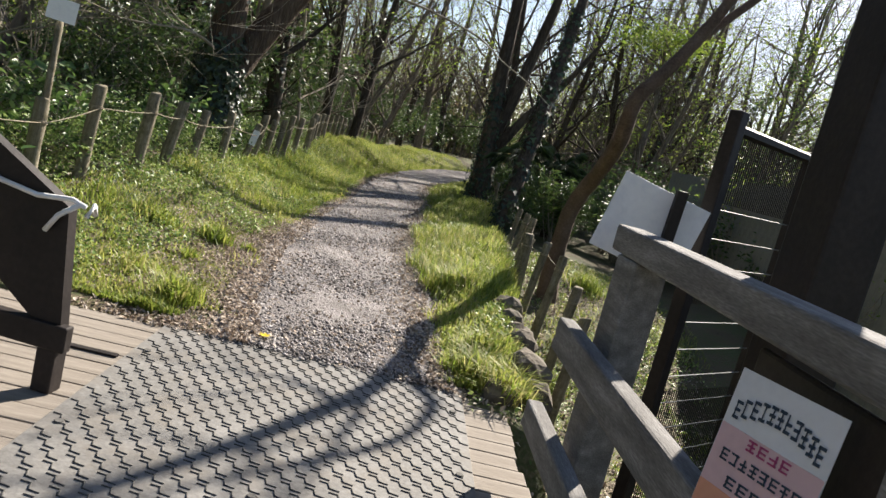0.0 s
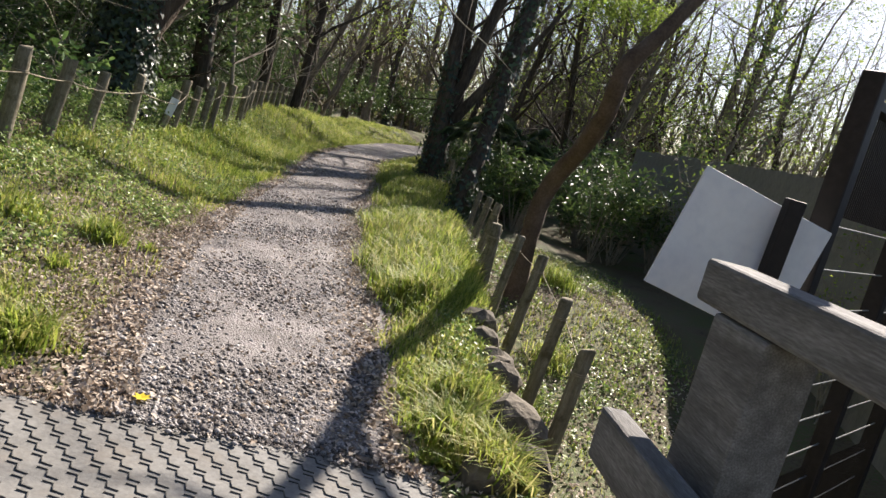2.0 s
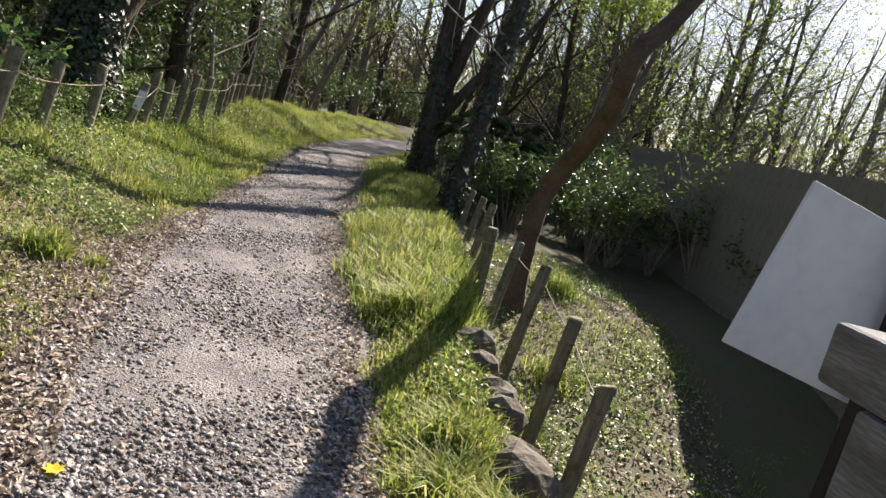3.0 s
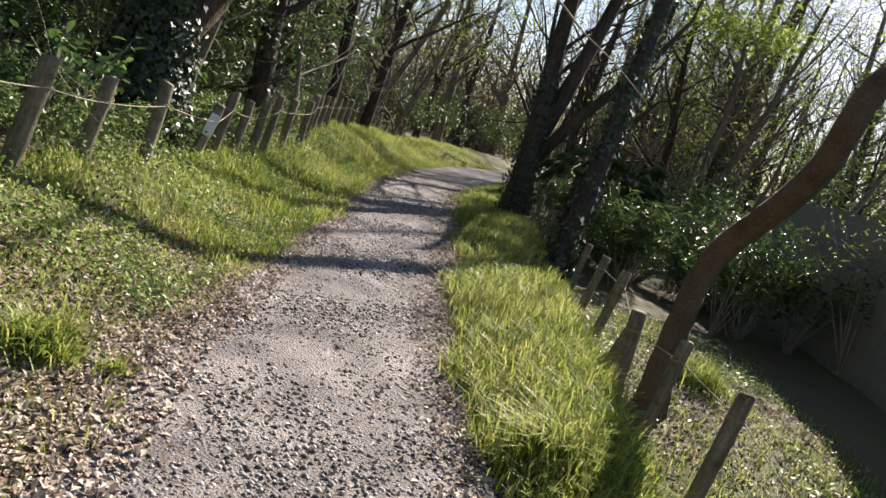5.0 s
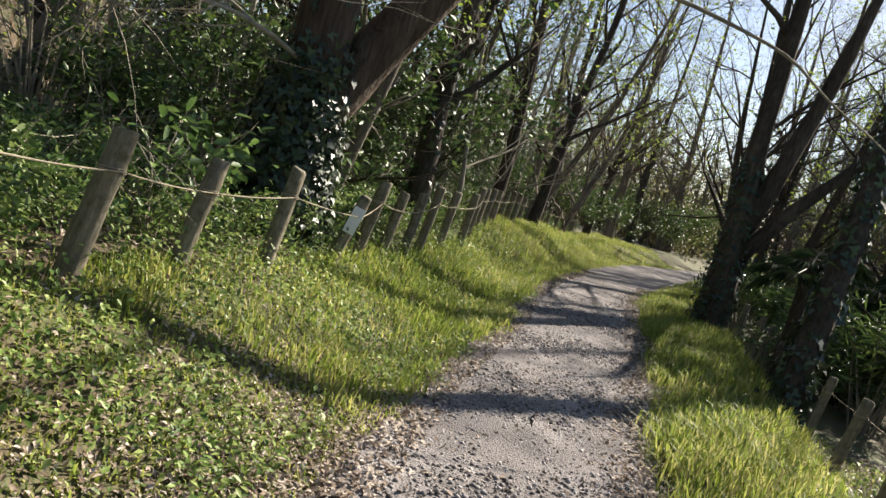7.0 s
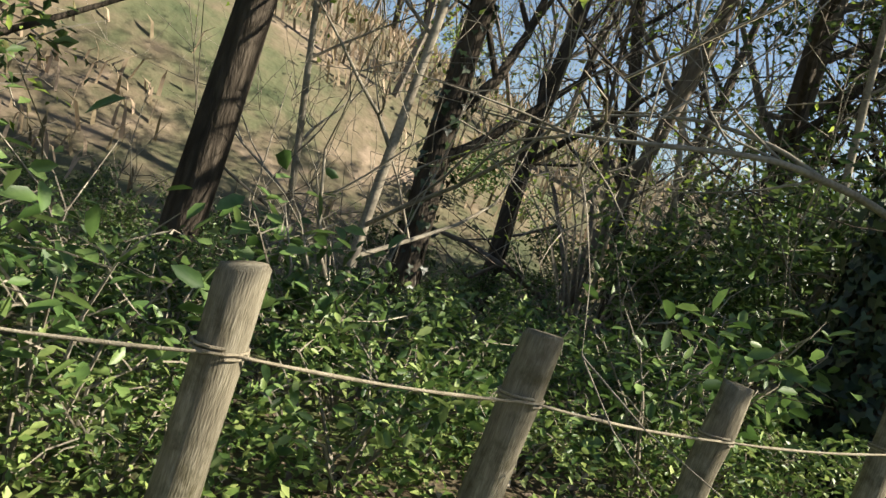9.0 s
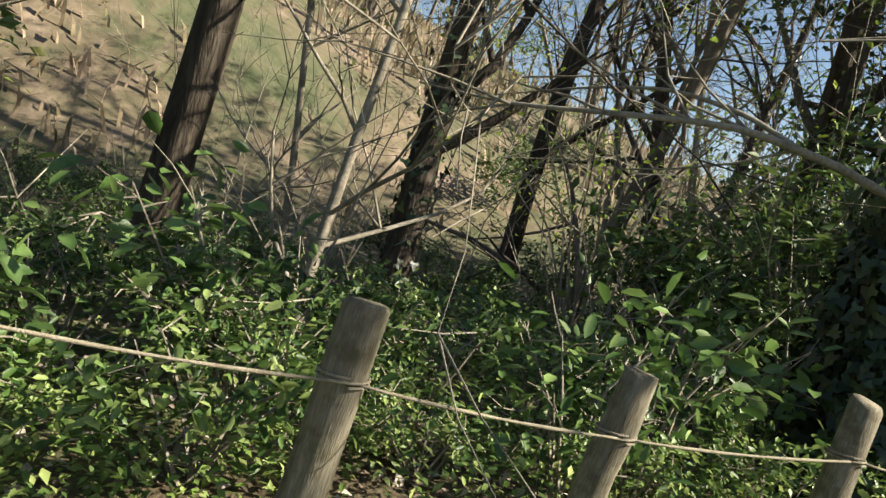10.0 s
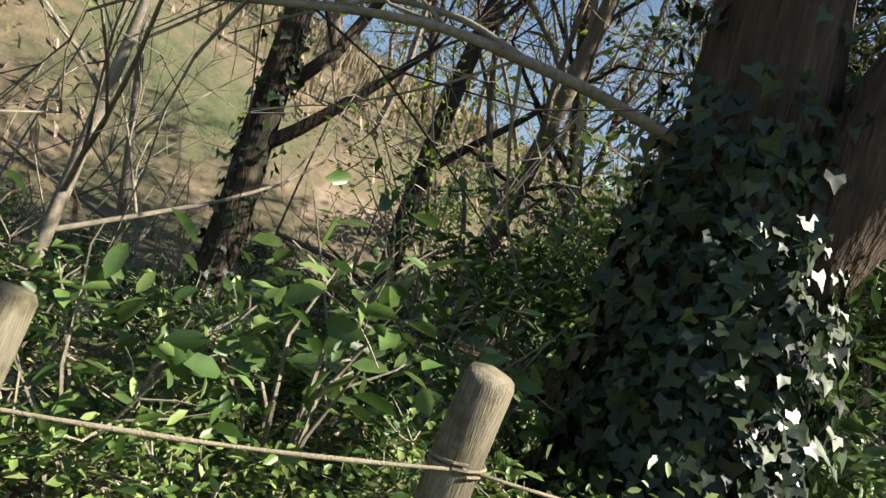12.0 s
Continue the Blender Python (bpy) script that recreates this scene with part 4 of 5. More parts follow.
def build_wall():
    wall = tagged(new("panel_wall"), "drab weathered upright board fence behind the bank", "fence")
    pts = [(5.2, 20.4), (5.2, 15.4), (5.1, 11.2), (4.95, 7.1), (4.9, 2.0)]
    rng = random.Random(2)
    for (xa, ya), (xb, yb) in zip(pts[:-1], pts[1:]):
        a, b = Vector((xa, ya, 0)), Vector((xb, yb, 0))
        n = int((b - a).length / 0.3)
        ang = math.degrees(math.atan2(yb - ya, xb - xa))
        for i in range(n):
            p = a.lerp(b, (i + 0.5) / n)
            s = Soup()
            w = (b - a).length / n
            s.box((-w / 2 + 0.002, -0.015, gz(p.x, p.y) - 0.3), (w / 2 - 0.002, 0.015, 2.1 + rng.uniform(-0.02, 0.02)))
            o = part("board", s, M_WALL, wall)
            o.matrix_basis = pose(p.x, p.y, rng.uniform(-0.01, 0.01), 0, 0, ang + rng.uniform(-0.6, 0.6))


build_wall()


# ---- shrubs, weeds, grass, litter ----
def make_shrub(name, seed, n, size, mat, radius, height, stems=9, label="", aspect=0.45, up=0.45, hollow=0.35, oval=False):
    rng = np.random.default_rng(seed)
    root = tagged(new(name), label, "shrub")
    s, ends = Soup(), []
    for k in range(stems):
        a, r = rng.random() * 6.28, radius * (0.3 + 0.7 * rng.random())
        top = np.array((math.cos(a) * r, math.sin(a) * r, height * (0.55 + 0.45 * rng.random())))
        mid = top * np.array((0.45, 0.45, 0.6)) + rng.normal(size=3) * 0.05
        s.tube([(rng.normal() * 0.05, rng.normal() * 0.05, -0.1), mid, top], [0.012, 0.008, 0.003], 4, cap=False)
        for q in range(5):
            f = 0.35 + 0.65 * rng.random()
            b = mid * (1 - f) + top * f
            e = b + rng.normal(size=3) * np.array((0.25, 0.25, 0.18)) * radius
            s.tube([b, (b + e) / 2 + rng.normal(size=3) * 0.02, e], [0.005, 0.004, 0.002], 3, cap=False)
            ends += [e, (b + e) / 2]
        ends.append(top)
    part("stem", s, M_TWIG, root)
    ends = np.array(ends)
    c = ends[rng.integers(0, len(ends), n)] + rng.normal(size=(n, 3)) * np.array((0.3, 0.3, 0.26)) * radius * hollow
    c[:, 2] = np.maximum(c[:, 2], 0.02)
    part("foliage", leaf_mesh("foliage", c, size, mat, rng, up, aspect, oval=oval), None, root)
    return root


def build_shrubs():
    kinds = [
        make_shrub("shrub", 31, 1100, 0.085, M_LEAF, 0.8, 1.3, 10, "dense dark glossy evergreen shrub under the trees"),
        make_shrub("shrub", 32, 1200, 0.07, M_LEAF, 0.65, 0.85, 11, "low dark green bramble shrub"),
        make_shrub("shrub", 33, 1000, 0.065, M_UNDER, 0.6, 0.55, 12, "low fresh green leafy shrub", oval=True),
        make_shrub("shrub", 34, 900, 0.11, M_LEAF, 1.0, 2.3, 10, "tall evergreen shrub with broad glossy leaves", 0.4),
        make_shrub("bamboo_grass", 35, 1000, 0.17, M_LEAF, 0.9, 1.3, 14, "dark bamboo grass with long narrow leaves", 0.16, 0.5),
        make_shrub("shrub", 36, 420, 0.05, M_SPRING, 0.9, 2.2, 14, "thin twiggy shrub with young yellow-green leaves"),
    ]
    kinds.append(make_shrub("broadleaf_shrub", 37, 170, 0.105, M_BROAD, 0.55, 0.95, 8, "young shrub with broad pale glossy leaves", 0.5, 0.55, 0.7, True))
    rng = random.Random(9)
    spots = [(6, -4.0, 10.0, 0.9), (6, -4.3, 10.6, 0.8), (6, -3.75, 9.5, 0.7), (6, -4.6, 8.2, 0.9), (6, -4.4, 6.9, 1.0), (6, -3.9, 7.3, 0.8), (6, -4.2, 12.3, 0.9), (6, -3.9, 5.4, 1.1)]
    spots += [(3, -5.3, 13.0, 0.9), (3, -5.9, 13.8, 1.0), (0, -6.3, 12.3, 0.95), (0, -5.6, 12.2, 0.8), (3, -7.0, 13.6, 1.0), (0, -7.6, 12.6, 0.9), (0, -4.9, 12.7, 0.8)]
    y = 3.0
    # behind the left fence: low and fresh in front, tall and dark behind
    while y < 33:
        fx = float(np.interp(y, [p[1] for p in LEFT_POSTS], [p[0] for p in LEFT_POSTS]))
        open_view = 6.6 < y < 11.0
        spots.append((2, fx - 0.55 + rng.uniform(-0.15, 0.2), y, rng.uniform(0.5, 0.8)))
        spots.append((1 if rng.random() < 0.6 else 2, fx - 1.3 + rng.uniform(-0.3, 0.3), y + 0.2, rng.uniform(0.5, 0.75)))
        if not open_view:
            spots.append((rng.choice((0, 0, 3)), fx - 1.9 + rng.uniform(-0.4, 0.4), y, rng.uniform(0.8, 1.1)))
            spots.append((rng.choice((3, 5, 0)), fx - 2.9 + rng.uniform(-0.5, 0.5), y, rng.uniform(0.9, 1.2)))
        else:
            spots.append((rng.choice((1, 2)), fx - 2.2 + rng.uniform(-0.3, 0.3), y, rng.uniform(0.6, 0.8)))
            spots.append((rng.choice((0, 1)), fx - 3.2 + rng.uniform(-0.5, 0.5), y, rng.uniform(0.4, 0.55)))
        spots.append((rng.choice((0, 1, 1)), fx - 4.6 + rng.uniform(-0.7, 0.7), y, rng.uniform(0.45, 0.65) if y < 13.5 else 0.9))
        spots.append((rng.choice((5, 1, 0)), fx - 6.5 + rng.uniform(-1, 1), y, rng.uniform(0.4, 0.65) if y < 13.5 else 0.9))
        y += 0.75 if y < 14 else 1.1
    # right side thicket
    for _ in range(34):
        x = rng.uniform(1.7, 6.5)
        spots.append((rng.choice((4, 4, 0, 3)) if x > 3.4 else rng.choice((4, 1)), x, rng.uniform(14.8, 23), rng.uniform(0.8, 1.2)))
    for _ in range(16):
        spots.append((rng.choice((4, 4, 1)), rng.uniform(0.8, 2.8), rng.uniform(15.5, 24), rng.uniform(0.7, 1.0)))
    for _ in range(26):
        spots.append((rng.choice((5, 5, 0, 3)), rng.uniform(4.6, 14), rng.uniform(8, 26), rng.uniform(0.9, 1.3)))
    # far along the path
    for _ in range(46):
        yy = rng.uniform(26, 66)
        side = rng.choice((-1, 1))
        x = float(left_edge(yy)) - rng.uniform(1.2, 9) if side < 0 else float(right_edge(yy)) + rng.uniform(1.0, 12)
        spots.append((rng.choice((0, 3, 5, 1, 5)), x, yy, rng.uniform(0.9, 1.5)))
    for _ in range(34):
        yy = rng.uniform(44, 64)
        spots.append((rng.choice((0, 3, 5, 3)), float(left_edge(yy)) - rng.uniform(1.0, 11), yy, rng.uniform(1.2, 1.8)))
    # on the hill
    for _ in range(56):
        spots.append((rng.choice((5, 1, 0, 3)), rng.uniform(-46, -11.5), rng.uniform(4, 44), rng.uniform(0.8, 1.5)))
    used = set()
    far = {}
    shapes = {}
    for k, x, yy, s in spots:
        m = pose(x, yy, gz(x, yy) - 0.02, 0, 0, rng.uniform(0, 360)) @ Matrix.Scale(s, 4)
        if (yy > 25 or x < -10.2) and k not in (2, 6):
            if k not in shapes:
                me = [o for o in kinds[k].children if o.name.startswith("foliage")][0].data
                co = np.empty(len(me.vertices) * 3)
                me.vertices.foreach_get("co", co)
                shapes[k] = (co.reshape(-1, 3), me.materials[0])
            co, mat = shapes[k]
            mm = np.array(m)
            far.setdefault(mat.name, [mat, []])[1].append(co @ mm[:3, :3].T + mm[:3, 3])
            continue
        if k not in used:
            used.add(k)
            kinds[k].matrix_basis = m
        else:
            copy_thing(kinds[k], m @ Matrix.Scale(1 / kinds[k].scale[0], 4))
    for mat, lots in far.values():
        v = np.concatenate(lots).reshape(-1, 4, 3)
        tagged(new("far_thicket", quads_mesh("far_thicket", v, 4, mat, [(0, 1, 2), (0, 2, 3)])), "mass of shrubs far off under the trees", "shrubs", kind="stuff")


build_shrubs()


def on_ground(x, y, lift=0.0):
    return np.stack([x, y, ground_z(x, y) + lift], 1)


def build_cover():
    rng = np.random.default_rng(77)
    # grass of the left verge and the right verge
    n = 78000
    y = 4.6 + 38 * rng.random(n) ** 2.0
    u = rng.random(n)
    fx = np.interp(y, [p[1] for p in LEFT_POSTS], [p[0] for p in LEFT_POSTS])
    le = left_edge(y)
    x = le + 0.05 + 0.16 * wob(y * 2.7, y * 0.4, 1.3) + rng.normal(size=n) * 0.05 + (fx - 0.2 - le) * u
    patch = wob(x * 1.3, y * 1.1, 1.6) + rng.normal(size=n) * 0.3
    thin = np.where(y < 9.5, smooth01(u, -0.35, 0.6), 0.85)
    keep = (patch > 0.55 - 1.5 * thin) & ((y > 4.9) | (x < -1.4))
    x, y, u = x[keep], y[keep], u[keep]
    h = 0.05 + 0.10 * smooth01(y, 8, 13) + 0.09 * smooth01(wob(x, y, 2.3), 0.2, 0.8)
    tagged(new("verge_grass", blade_mesh("verge_grass", on_ground(x, y, -0.01), h, M_GRASS, rng, 0.004 + 0.00025 * 1, 0.6)), "short fresh green grass on the verge below the fence", "grass", kind="stuff")
    n = 56000
    y = 4.7 + 36 * rng.random(n) ** 1.9
    re = right_edge(y)
    x = re + 0.06 + 0.13 * wob(y * 2.9, y * 0.3, 1.2) + rng.normal(size=n) * 0.06 + (np.maximum(1.05 - 0.02 * y - re, 0.5)) * rng.random(n)
    keep = (wob(x * 2, y * 1.5, 1.5) + rng.normal(size=n) * 0.35 > -0.55)
    x, y = x[keep], y[keep]
    h = 0.07 + 0.17 * smooth01(y, 6.8, 7.8) * (1 - 0.45 * smooth01(y, 10.5, 12.5)) + 0.03 * rng.random(len(x))
    tagged(new("bank_grass", blade_mesh("bank_grass", on_ground(x, y, -0.01), h, M_GRASS, rng, 0.005, 0.75)), "tall yellow-green grass between path and low fence", "grass", kind="stuff")
    n = 16000
    x, y = scatter(rng, n, 1.1, 3.8, 6.0, 14)
    keep = wob(x * 1.6 + 2, y * 1.3, 1.5) + rng.normal(size=n) * 0.25 > -0.02
    x, y = x[keep], y[keep]
    tagged(new("bank_turf", blade_mesh("bank_turf", on_ground(x, y, -0.01), np.full(len(x), 0.09), M_GRASS, rng, 0.004, 0.8)), "thin patchy grass on the bank", "grass", kind="stuff")
    # tufts
    pts, hs = [], []
    for cx, cy, r, hh, k in ((-1.55, 4.95, 0.16, 0.2, 500), (-2.05, 7.0, 0.14, 0.2, 420), (-2.5, 6.6, 0.2, 0.16, 300), (0.55, 5.0, 0.16, 0.24, 600), (0.6, 5.6, 0.14, 0.2, 400), (0.75, 4.75, 0.14, 0.24, 400), (0.3, 7.6, 0.2, 0.3, 500), (-2.0, 5.4, 0.25, 0.12, 400), (1.9, 9.0, 0.25, 0.2, 400), (2.2, 11.3, 0.3, 0.3, 500), (1.5, 7.9, 0.2, 0.16, 300), (-1.95, 6.15, 0.07, 0.12, 120), (-1.75, 7.1, 0.06, 0.1, 90)):
        p = rng.normal(size=(k, 2)) * r * 0.5 + (cx, cy)
        pts.append(on_ground(p[:, 0], p[:, 1], -0.01))
        hs.append(np.full(k, hh))
    tagged(new("grass_tufts", blade_mesh("grass_tufts", np.concatenate(pts), np.concatenate(hs), M_GRASS, rng, 0.0045, 0.9)), "coarse grass tufts at the edges of the path", "grass", kind="stuff")
    # low weeds on both banks
    n = 64000
    y = 4.6 + 14 * rng.random(n) ** 1.3
    fx = np.interp(y, [p[1] for p in LEFT_POSTS], [p[0] for p in LEFT_POSTS])
    x = fx + 1.25 - 2.6 * rng.random(n)
    keep = wob(x * 1.7, y * 1.9, 1.4) + rng.normal(size=n) * 0.4 > -0.25 + 0.45 * smooth01(x - fx, 0.2, 0.8)
    x, y = x[keep], y[keep]
    c = on_ground(x, y, 0.02)
    c[:, 2] += rng.random(len(x)) ** 1.5 * (0.1 + 0.16 * smooth01(-x, 2.9, 3.4))
    tagged(new("weeds", leaf_mesh("weeds", c, 0.036, M_WEED, rng, 0.6, 0.55)), "low broad-leaved weeds round the fence posts", "weeds", kind="stuff")
    n = 23000
    x, y = scatter(rng, n, 0.5, 3.6, 4.1, 14)
    keep = wob(x * 1.5, y * 1.2, 1.6) + rng.normal(size=n) * 0.3 > 0.1
    x, y = x[keep], y[keep]
    c = on_ground(x, y, 0.02)
    c[:, 2] += rng.random(len(x)) * 0.06
    tagged(new("bank_weeds", leaf_mesh("bank_weeds", c, 0.04, M_WEED, rng, 0.6, 0.6)), "small leafy weeds on the bank", "weeds", kind="stuff")
    # dead leaves
    n = 26000
    y = 4.3 + 20 * rng.random(n) ** 1.6
    le, re = left_edge(y), right_edge(y)
    side = rng.random(n)
    x = np.where(side < 0.55, le + 0.25 - np.abs(rng.normal(size=n)) * 0.6, np.where(side < 0.8, re - 0.05 + rng.normal(size=n) * 0.13, le + (re - le) * rng.random(n)))
    keep = ~((side >= 0.8) & (rng.random(n) < 0.3))
    x, y = x[keep], y[keep]
    inside = (x > left_edge(y)) & (x < right_edge(y))
    c = on_ground(x, y, 0.012)
    off = y > 4.46 + 0.087 * (x + 0.45)
    x, y, c, inside = x[off], y[off], c[off], inside[off]
    c[:, 2] = np.where(inside, np.maximum(c[:, 2], ground_z((left_edge(y) + right_edge(y)) / 2, y) + 0.058), c[:, 2])
    tagged(new("leaf_litter", leaf_mesh("leaf_litter", c, 0.045, M_LITTER, rng, 0.88, 0.5, 0.4)), "dry brown fallen leaves along the path", "leaf litter", kind="stuff")
    n = 7000
    y = 5.0 + 5.0 * rng.random(n)
    x = left_edge(y) + 0.1 - np.abs(rng.normal(size=n)) * 0.45
    tagged(new("verge_litter", leaf_mesh("verge_litter", on_ground(x, y, 0.02), 0.04, M_LITTER, rng, 0.85, 0.45, 0.4)), "pale dry leaves thick on the verge", "leaf litter", kind="stuff")
    n = 11000
    x, y = scatter(rng, n, 0.45, 3.6, 3.7, 14)
    tagged(new("bank_litter", leaf_mesh("bank_litter", on_ground(x, y, 0.015), 0.05, M_LITTER, rng, 0.85, 0.5, 0.4)), "dry brown fallen leaves on the bank", "leaf litter", kind="stuff")
    n = 12000
    x, y = scatter(rng, n, -9, -3.0, 4, 16)
    tagged(new("wood_litter", leaf_mesh("wood_litter", on_ground(x, y, 0.015), 0.055, M_LITTER, rng, 0.8, 0.5, 0.4)), "dry fallen leaves under the trees", "leaf litter", kind="stuff")
    n = 22000
    x, y = scatter(rng, n, -48, -10.5, 0, 48)
    keep = wob(x * 0.3, y * 0.35, 1.3) + rng.normal(size=n) * 0.25 > -0.05
    x, y = x[keep], y[keep]
    tagged(new("dry_hill_grass", blade_mesh("dry_hill_grass", on_ground(x, y, -0.05), np.full(len(x), 0.55), M_DRY, rng, 0.03, 0.6)), "tall dry tan grass on the hillside", "grass", kind="stuff")
    for k in range(110):
        st = Soup()
        x, y = -4.9 - 4.6 * rng.random(), 5.5 + 9 * rng.random()
        h = 0.4 + 1.1 * rng.random() ** 2
        b = np.array((x, y, gz(x, y) - 0.05))
        d = rng.normal(size=3) * (0.35, 0.35, 0) + (0, 0, 1)
        m1 = b + d * h * 0.5 + rng.normal(size=3) * 0.06
        e = m1 + (d + rng.normal(size=3) * 0.45) * h * 0.5
        st.tube([b, (b + m1) / 2 + rng.normal(size=3) * 0.03, m1, e], [0.009, 0.008, 0.006, 0.003], 4, cap=False)
        for _ in range(2):
            f = m1 + rng.normal(size=3) * 0.3
            st.tube([m1, (m1 + f) / 2 + rng.normal(size=3) * 0.04, f], [0.005, 0.004, 0.002], 3, cap=False)
        tagged(new("dry_stem", st.mesh("dry_stem", M_TWIG)), "dry pale forked stem standing in the undergrowth", "stem", "dry stems under the trees")
    # loose gravel
    n = 60000
    y = 4.3 + 13 * rng.random(n) ** 1.7
    le, re = left_edge(y), right_edge(y)
    x = le - 0.1 + (re - le + 0.2) * rng.random(n)
    off = y > 4.42 + 0.087 * (x + 0.45) + 0.1 * rng.random(n)
    x, y, le, re = x[off], y[off], le[off], re[off]
    n = len(x)
    u = (x - le) / (re - le)
    z = ground_z((le + re) / 2, y) + 0.038 + 0.015 * (1 - (2 * u - 1) ** 2) - 0.05 * smooth01(np.abs(u - 0.5), 0.47, 0.62) + 0.006 * rng.random(n)
    s = (0.0035 + 0.016 * rng.random(n) ** 4)
    base = np.array([(1, 0, 0), (-1, 0, 0), (0, 1, 0), (0, -1, 0), (0, 0, 0.75), (0, 0, -0.6)])
    v = base[None] * (s[:, None, None] * (0.6 + 0.8 * rng.random((n, 6, 1))))
    a = rng.random(n) * 6.28
    ca, sa = np.cos(a)[:, None], np.sin(a)[:, None]
    v = np.stack([v[..., 0] * ca - v[..., 1] * sa, v[..., 0] * sa + v[..., 1] * ca, v[..., 2]], -1)
    v += np.stack([x, y, z], 1)[:, None, :]
    me = quads_mesh("loose_gravel", v, 6, M_PEBBLE, [(0, 2, 4), (2, 1, 4), (1, 3, 4), (3, 0, 4), (2, 0, 5), (1, 2, 5), (3, 1, 5), (0, 3, 5)])
    tagged(new("loose_gravel", me), "loose angular grey stones on the path", "gravel", kind="stuff")


build_cover()


def build_stones():
    """The rough stones that edge the bank beside the path."""
    rng = random.Random(12)
    for x, y, s in ((0.9, 5.35, 0.17), (0.93, 5.75, 0.15), (0.9, 6.1, 0.13), (0.88, 6.45, 0.16), (0.86, 6.85, 0.12), (0.85, 7.2, 0.15), (0.84, 7.6, 0.11), (0.95, 5.0, 0.15), (1.05, 5.5, 0.12), (1.05, 6.2, 0.1), (0.72, 4.72, 0.12)):
        bm = bmesh.new()
        bmesh.ops.create_icosphere(bm, subdivisions=2, radius=s)
        off = Vector((rng.uniform(0, 50), 0, 0))
        for v in bm.verts:
            v.co *= 1.1 + 0.9 * noise.noise(v.co * 4 + off) + 0.25 * noise.noise(v.co * 14 + off)
            v.co.z *= 0.75
        me = bpy.data.meshes.new("edging_stone")
        bm.to_mesh(me)
        bm.free()
        me.materials.append(M_STONE)
        ob = tagged(new("edging_stone", me), "rough brown stone set along the edge of the bank", "stone", "bank edging stones")
        ob.matrix_basis = pose(x, y, gz(x, y) + s * 0.12, rng.uniform(-35, 35), rng.uniform(-35, 35), rng.uniform(0, 360))


build_stones()


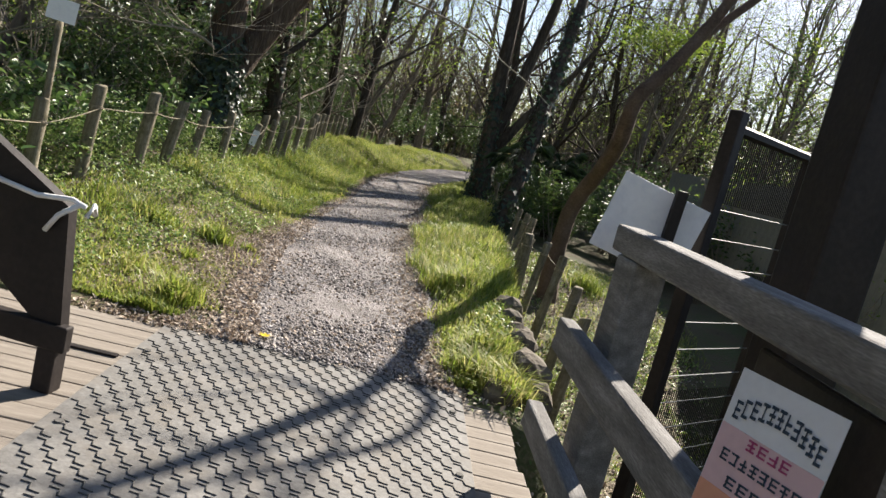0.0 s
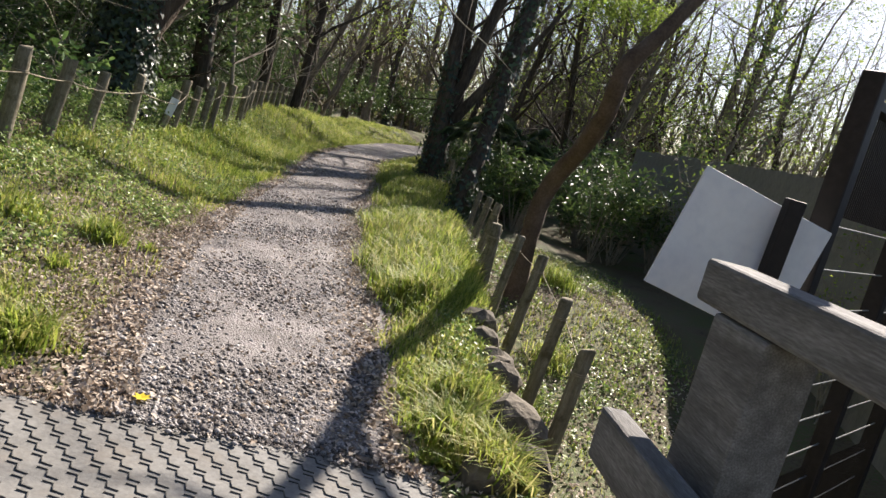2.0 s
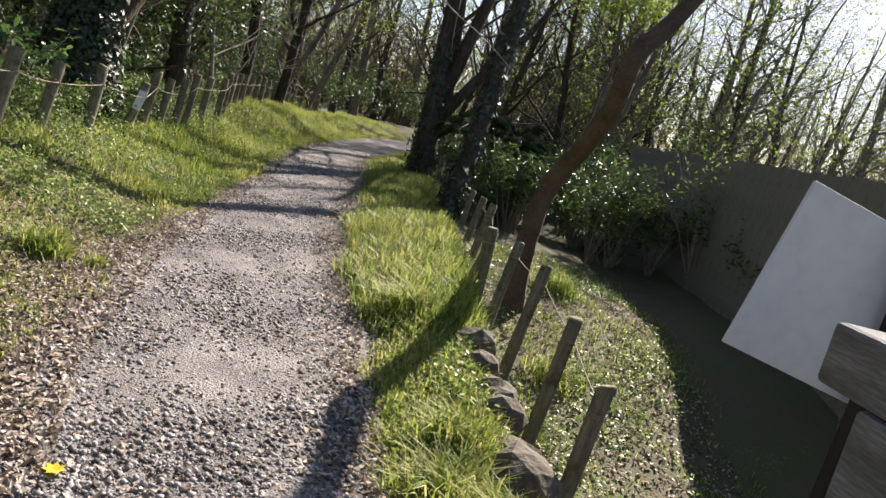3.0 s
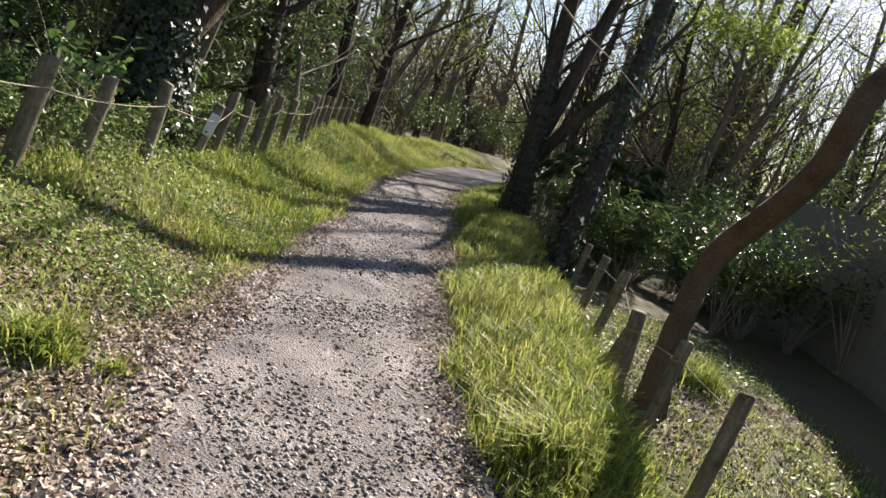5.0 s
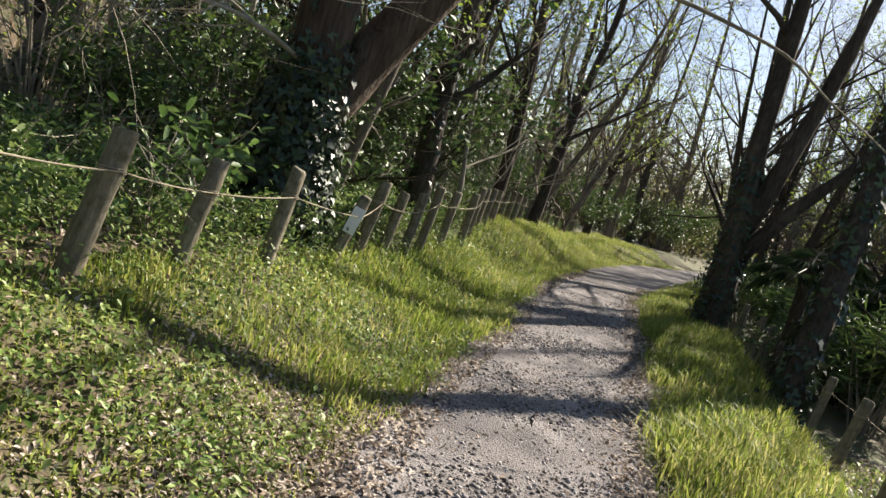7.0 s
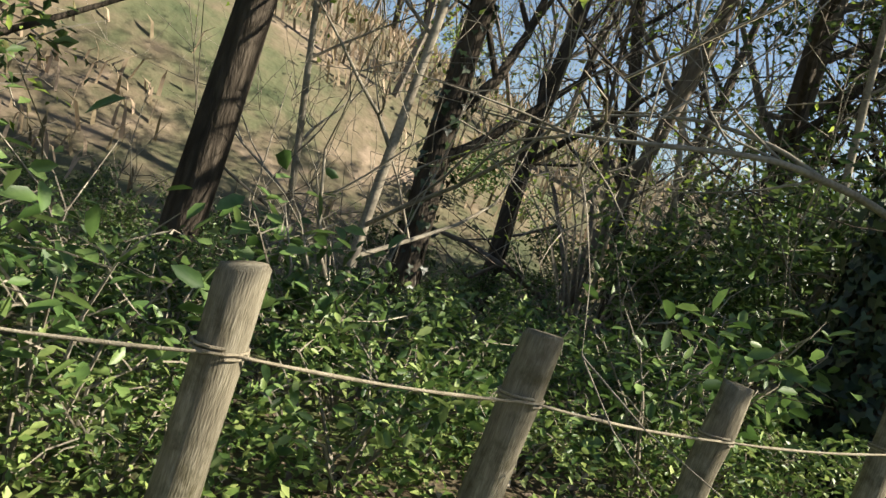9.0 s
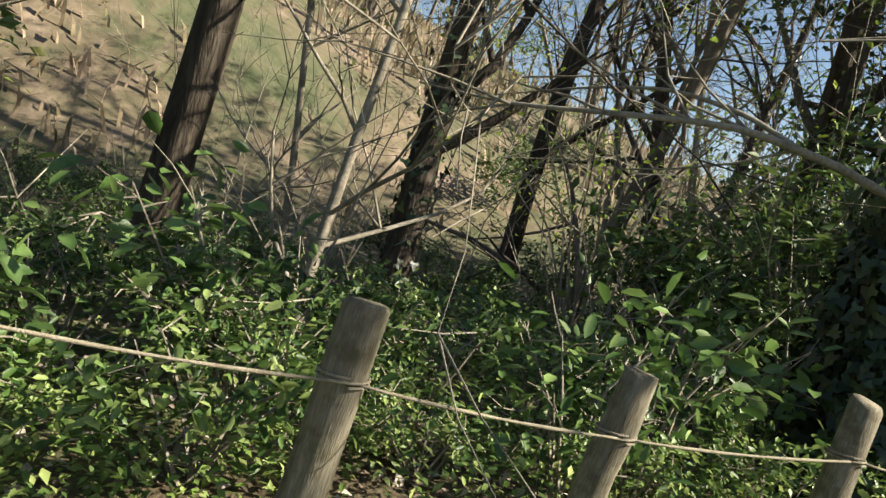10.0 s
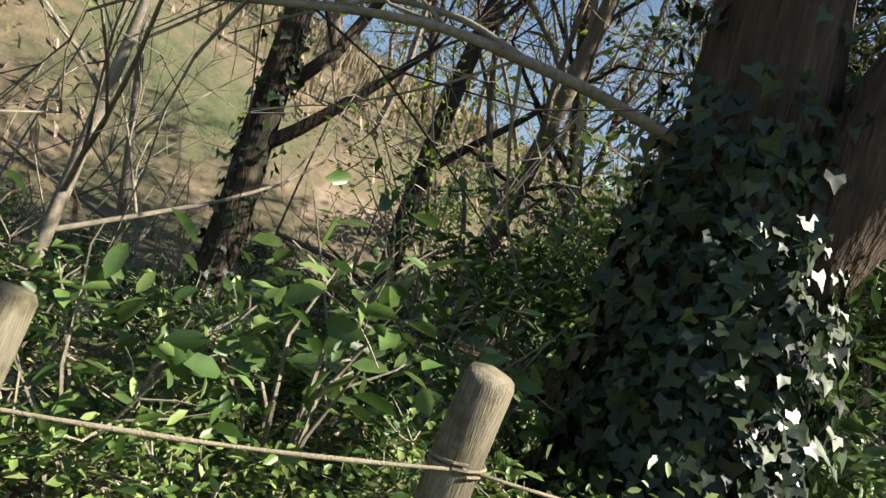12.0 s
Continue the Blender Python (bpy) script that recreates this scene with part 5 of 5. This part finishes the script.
def build_far_woods():
    """The wood beyond the nearer trees: thin stems, twigs and hazy young foliage, too far to tell apart."""
    rng = np.random.default_rng(91)
    for name, x0, x1, y0, y1, n, leaves in (("far_woods", 2, 75, 36, 120, 520, 30000), ("far_woods_beyond", -30, 12, 62, 130, 300, 26000), ("hill_woods", -80, -16, 4, 70, 260, 15000), ("path_end_woods", -12, 14, 50, 74, 190, 28000), ("woods_behind", -30, 40, -60, -14, 160, 6000)):
        s = Soup()
        x, y = scatter(rng, n, x0, x1, y0, y1)
        keep = ~((x > left_edge(y) - 1.5) & (x < right_edge(y) + 1.5))
        x, y = x[keep], y[keep]
        g = ground_z(x, y)
        tops = []
        for a, b, z in zip(x, y, g):
            h = (5 + 5 * rng.random()) * (1.6 if y0 > 50 else 1.0)
            p = [np.array((a, b, z - 0.2))]
            d = np.array((0.1, 0.0, 1.0)) + rng.normal(size=3) * (0.2, 0.2, 0)
            for q in range(5):
                d = d + rng.normal(size=3) * (0.22, 0.22, 0.05)
                p.append(p[-1] + d / np.linalg.norm(d) * h / 5)
            r0 = 0.05 + 0.08 * rng.random()
            s.tube(p, r0 * np.array((1, 0.85, 0.7, 0.5, 0.3, 0.12)), 4, cap=False)
            for q in range(10):
                k = rng.integers(1, 5)
                base = p[k] + (p[k + 1] - p[k]) * rng.random()
                e = base + rng.normal(size=3) * np.array((1.1, 1.1, 0.5)) + (0, 0, 0.8)
                s.tube([base, (base + e) / 2 + rng.normal(size=3) * 0.2, e], [0.03, 0.02, 0.008], 3, cap=False)
                tops.append(e)
        tagged(new(name, s.mesh(name, M_BARK2)), "distant bare stems of the wood", "woods", kind="stuff")
        tops = np.array(tops)
        c = tops[rng.integers(0, len(tops), leaves)] + rng.normal(size=(leaves, 3)) * np.array((0.5, 0.5, 0.45))
        low = rng.random(leaves) < 0.5
        c[low, 2] = ground_z(c[low, 0], c[low, 1]) + rng.random(low.sum()) ** 1.3 * 3.2
        tagged(new(name + "_foliage", leaf_mesh(name, c, 0.2, M_HAZE, rng, 0.3, 0.6)), "hazy young foliage of the distant wood", "woods", kind="stuff")


build_far_woods()


def build_palms():
    rng = np.random.default_rng(61)
    for x, y, h in ((0.95, 15.9, 1.6), (2.0, 17.2, 1.6)):
        z = gz(x, y)
        palm = tagged(new("fan_palm"), "small dark fan palm growing under the trees", "palm")
        t = Soup()
        t.tube([(x, y, z - 0.1), (x + 0.03, y, z + h * 0.5), (x, y, z + h)], [0.09, 0.085, 0.08], 8, rough=0.1, rng=rng)
        part("trunk", t, M_BARK, palm)
        for k in range(11):
            a, el = k * 2.4 + rng.random(), 0.9 - 1.5 * rng.random()
            d = np.array((math.cos(a) * math.cos(el), math.sin(a) * math.cos(el), math.sin(el)))
            hub = np.array((x, y, z + h)) + d * 0.4
            f = Soup()
            f.tube([(x, y, z + h), hub], [0.012, 0.007], 4)
            side = np.cross(d, (0, 0, 1.0))
            side /= np.linalg.norm(side) + 1e-9
            nn = np.cross(side, d)
            for b in np.linspace(-1.9, 1.9, 19):
                r = d * math.cos(b) + side * math.sin(b)
                w = np.cross(r, nn) * 0.014
                ln = 0.36 * (0.85 + 0.3 * rng.random())
                mid, tip = hub + r * ln * 0.55 + nn * 0.02, hub + r * ln - nn * 0.03 - np.array((0, 0, 0.09))
                f.add([hub, mid + w, tip, mid - w], [(0, 1, 2), (0, 2, 3)])
            part("frond", f, M_IVY, palm)


build_palms()


def build_flower():
    root = tagged(new("fallen_flower"), "small yellow flower head lying on the gravel", "flower")
    for k in range(7):
        a = k * math.tau / 7
        f = Soup()
        c, q = np.array((-0.83, 4.62, 0.035)), np.array((math.cos(a), math.sin(a), 0.25))
        w = np.array((-math.sin(a), math.cos(a), 0)) * 0.012
        f.add([c, c + q * 0.02 + w, c + q * 0.042, c + q * 0.02 - w], [(0, 1, 2), (0, 2, 3)])
        part("petal", f, M_YELLOW, root)


build_flower()
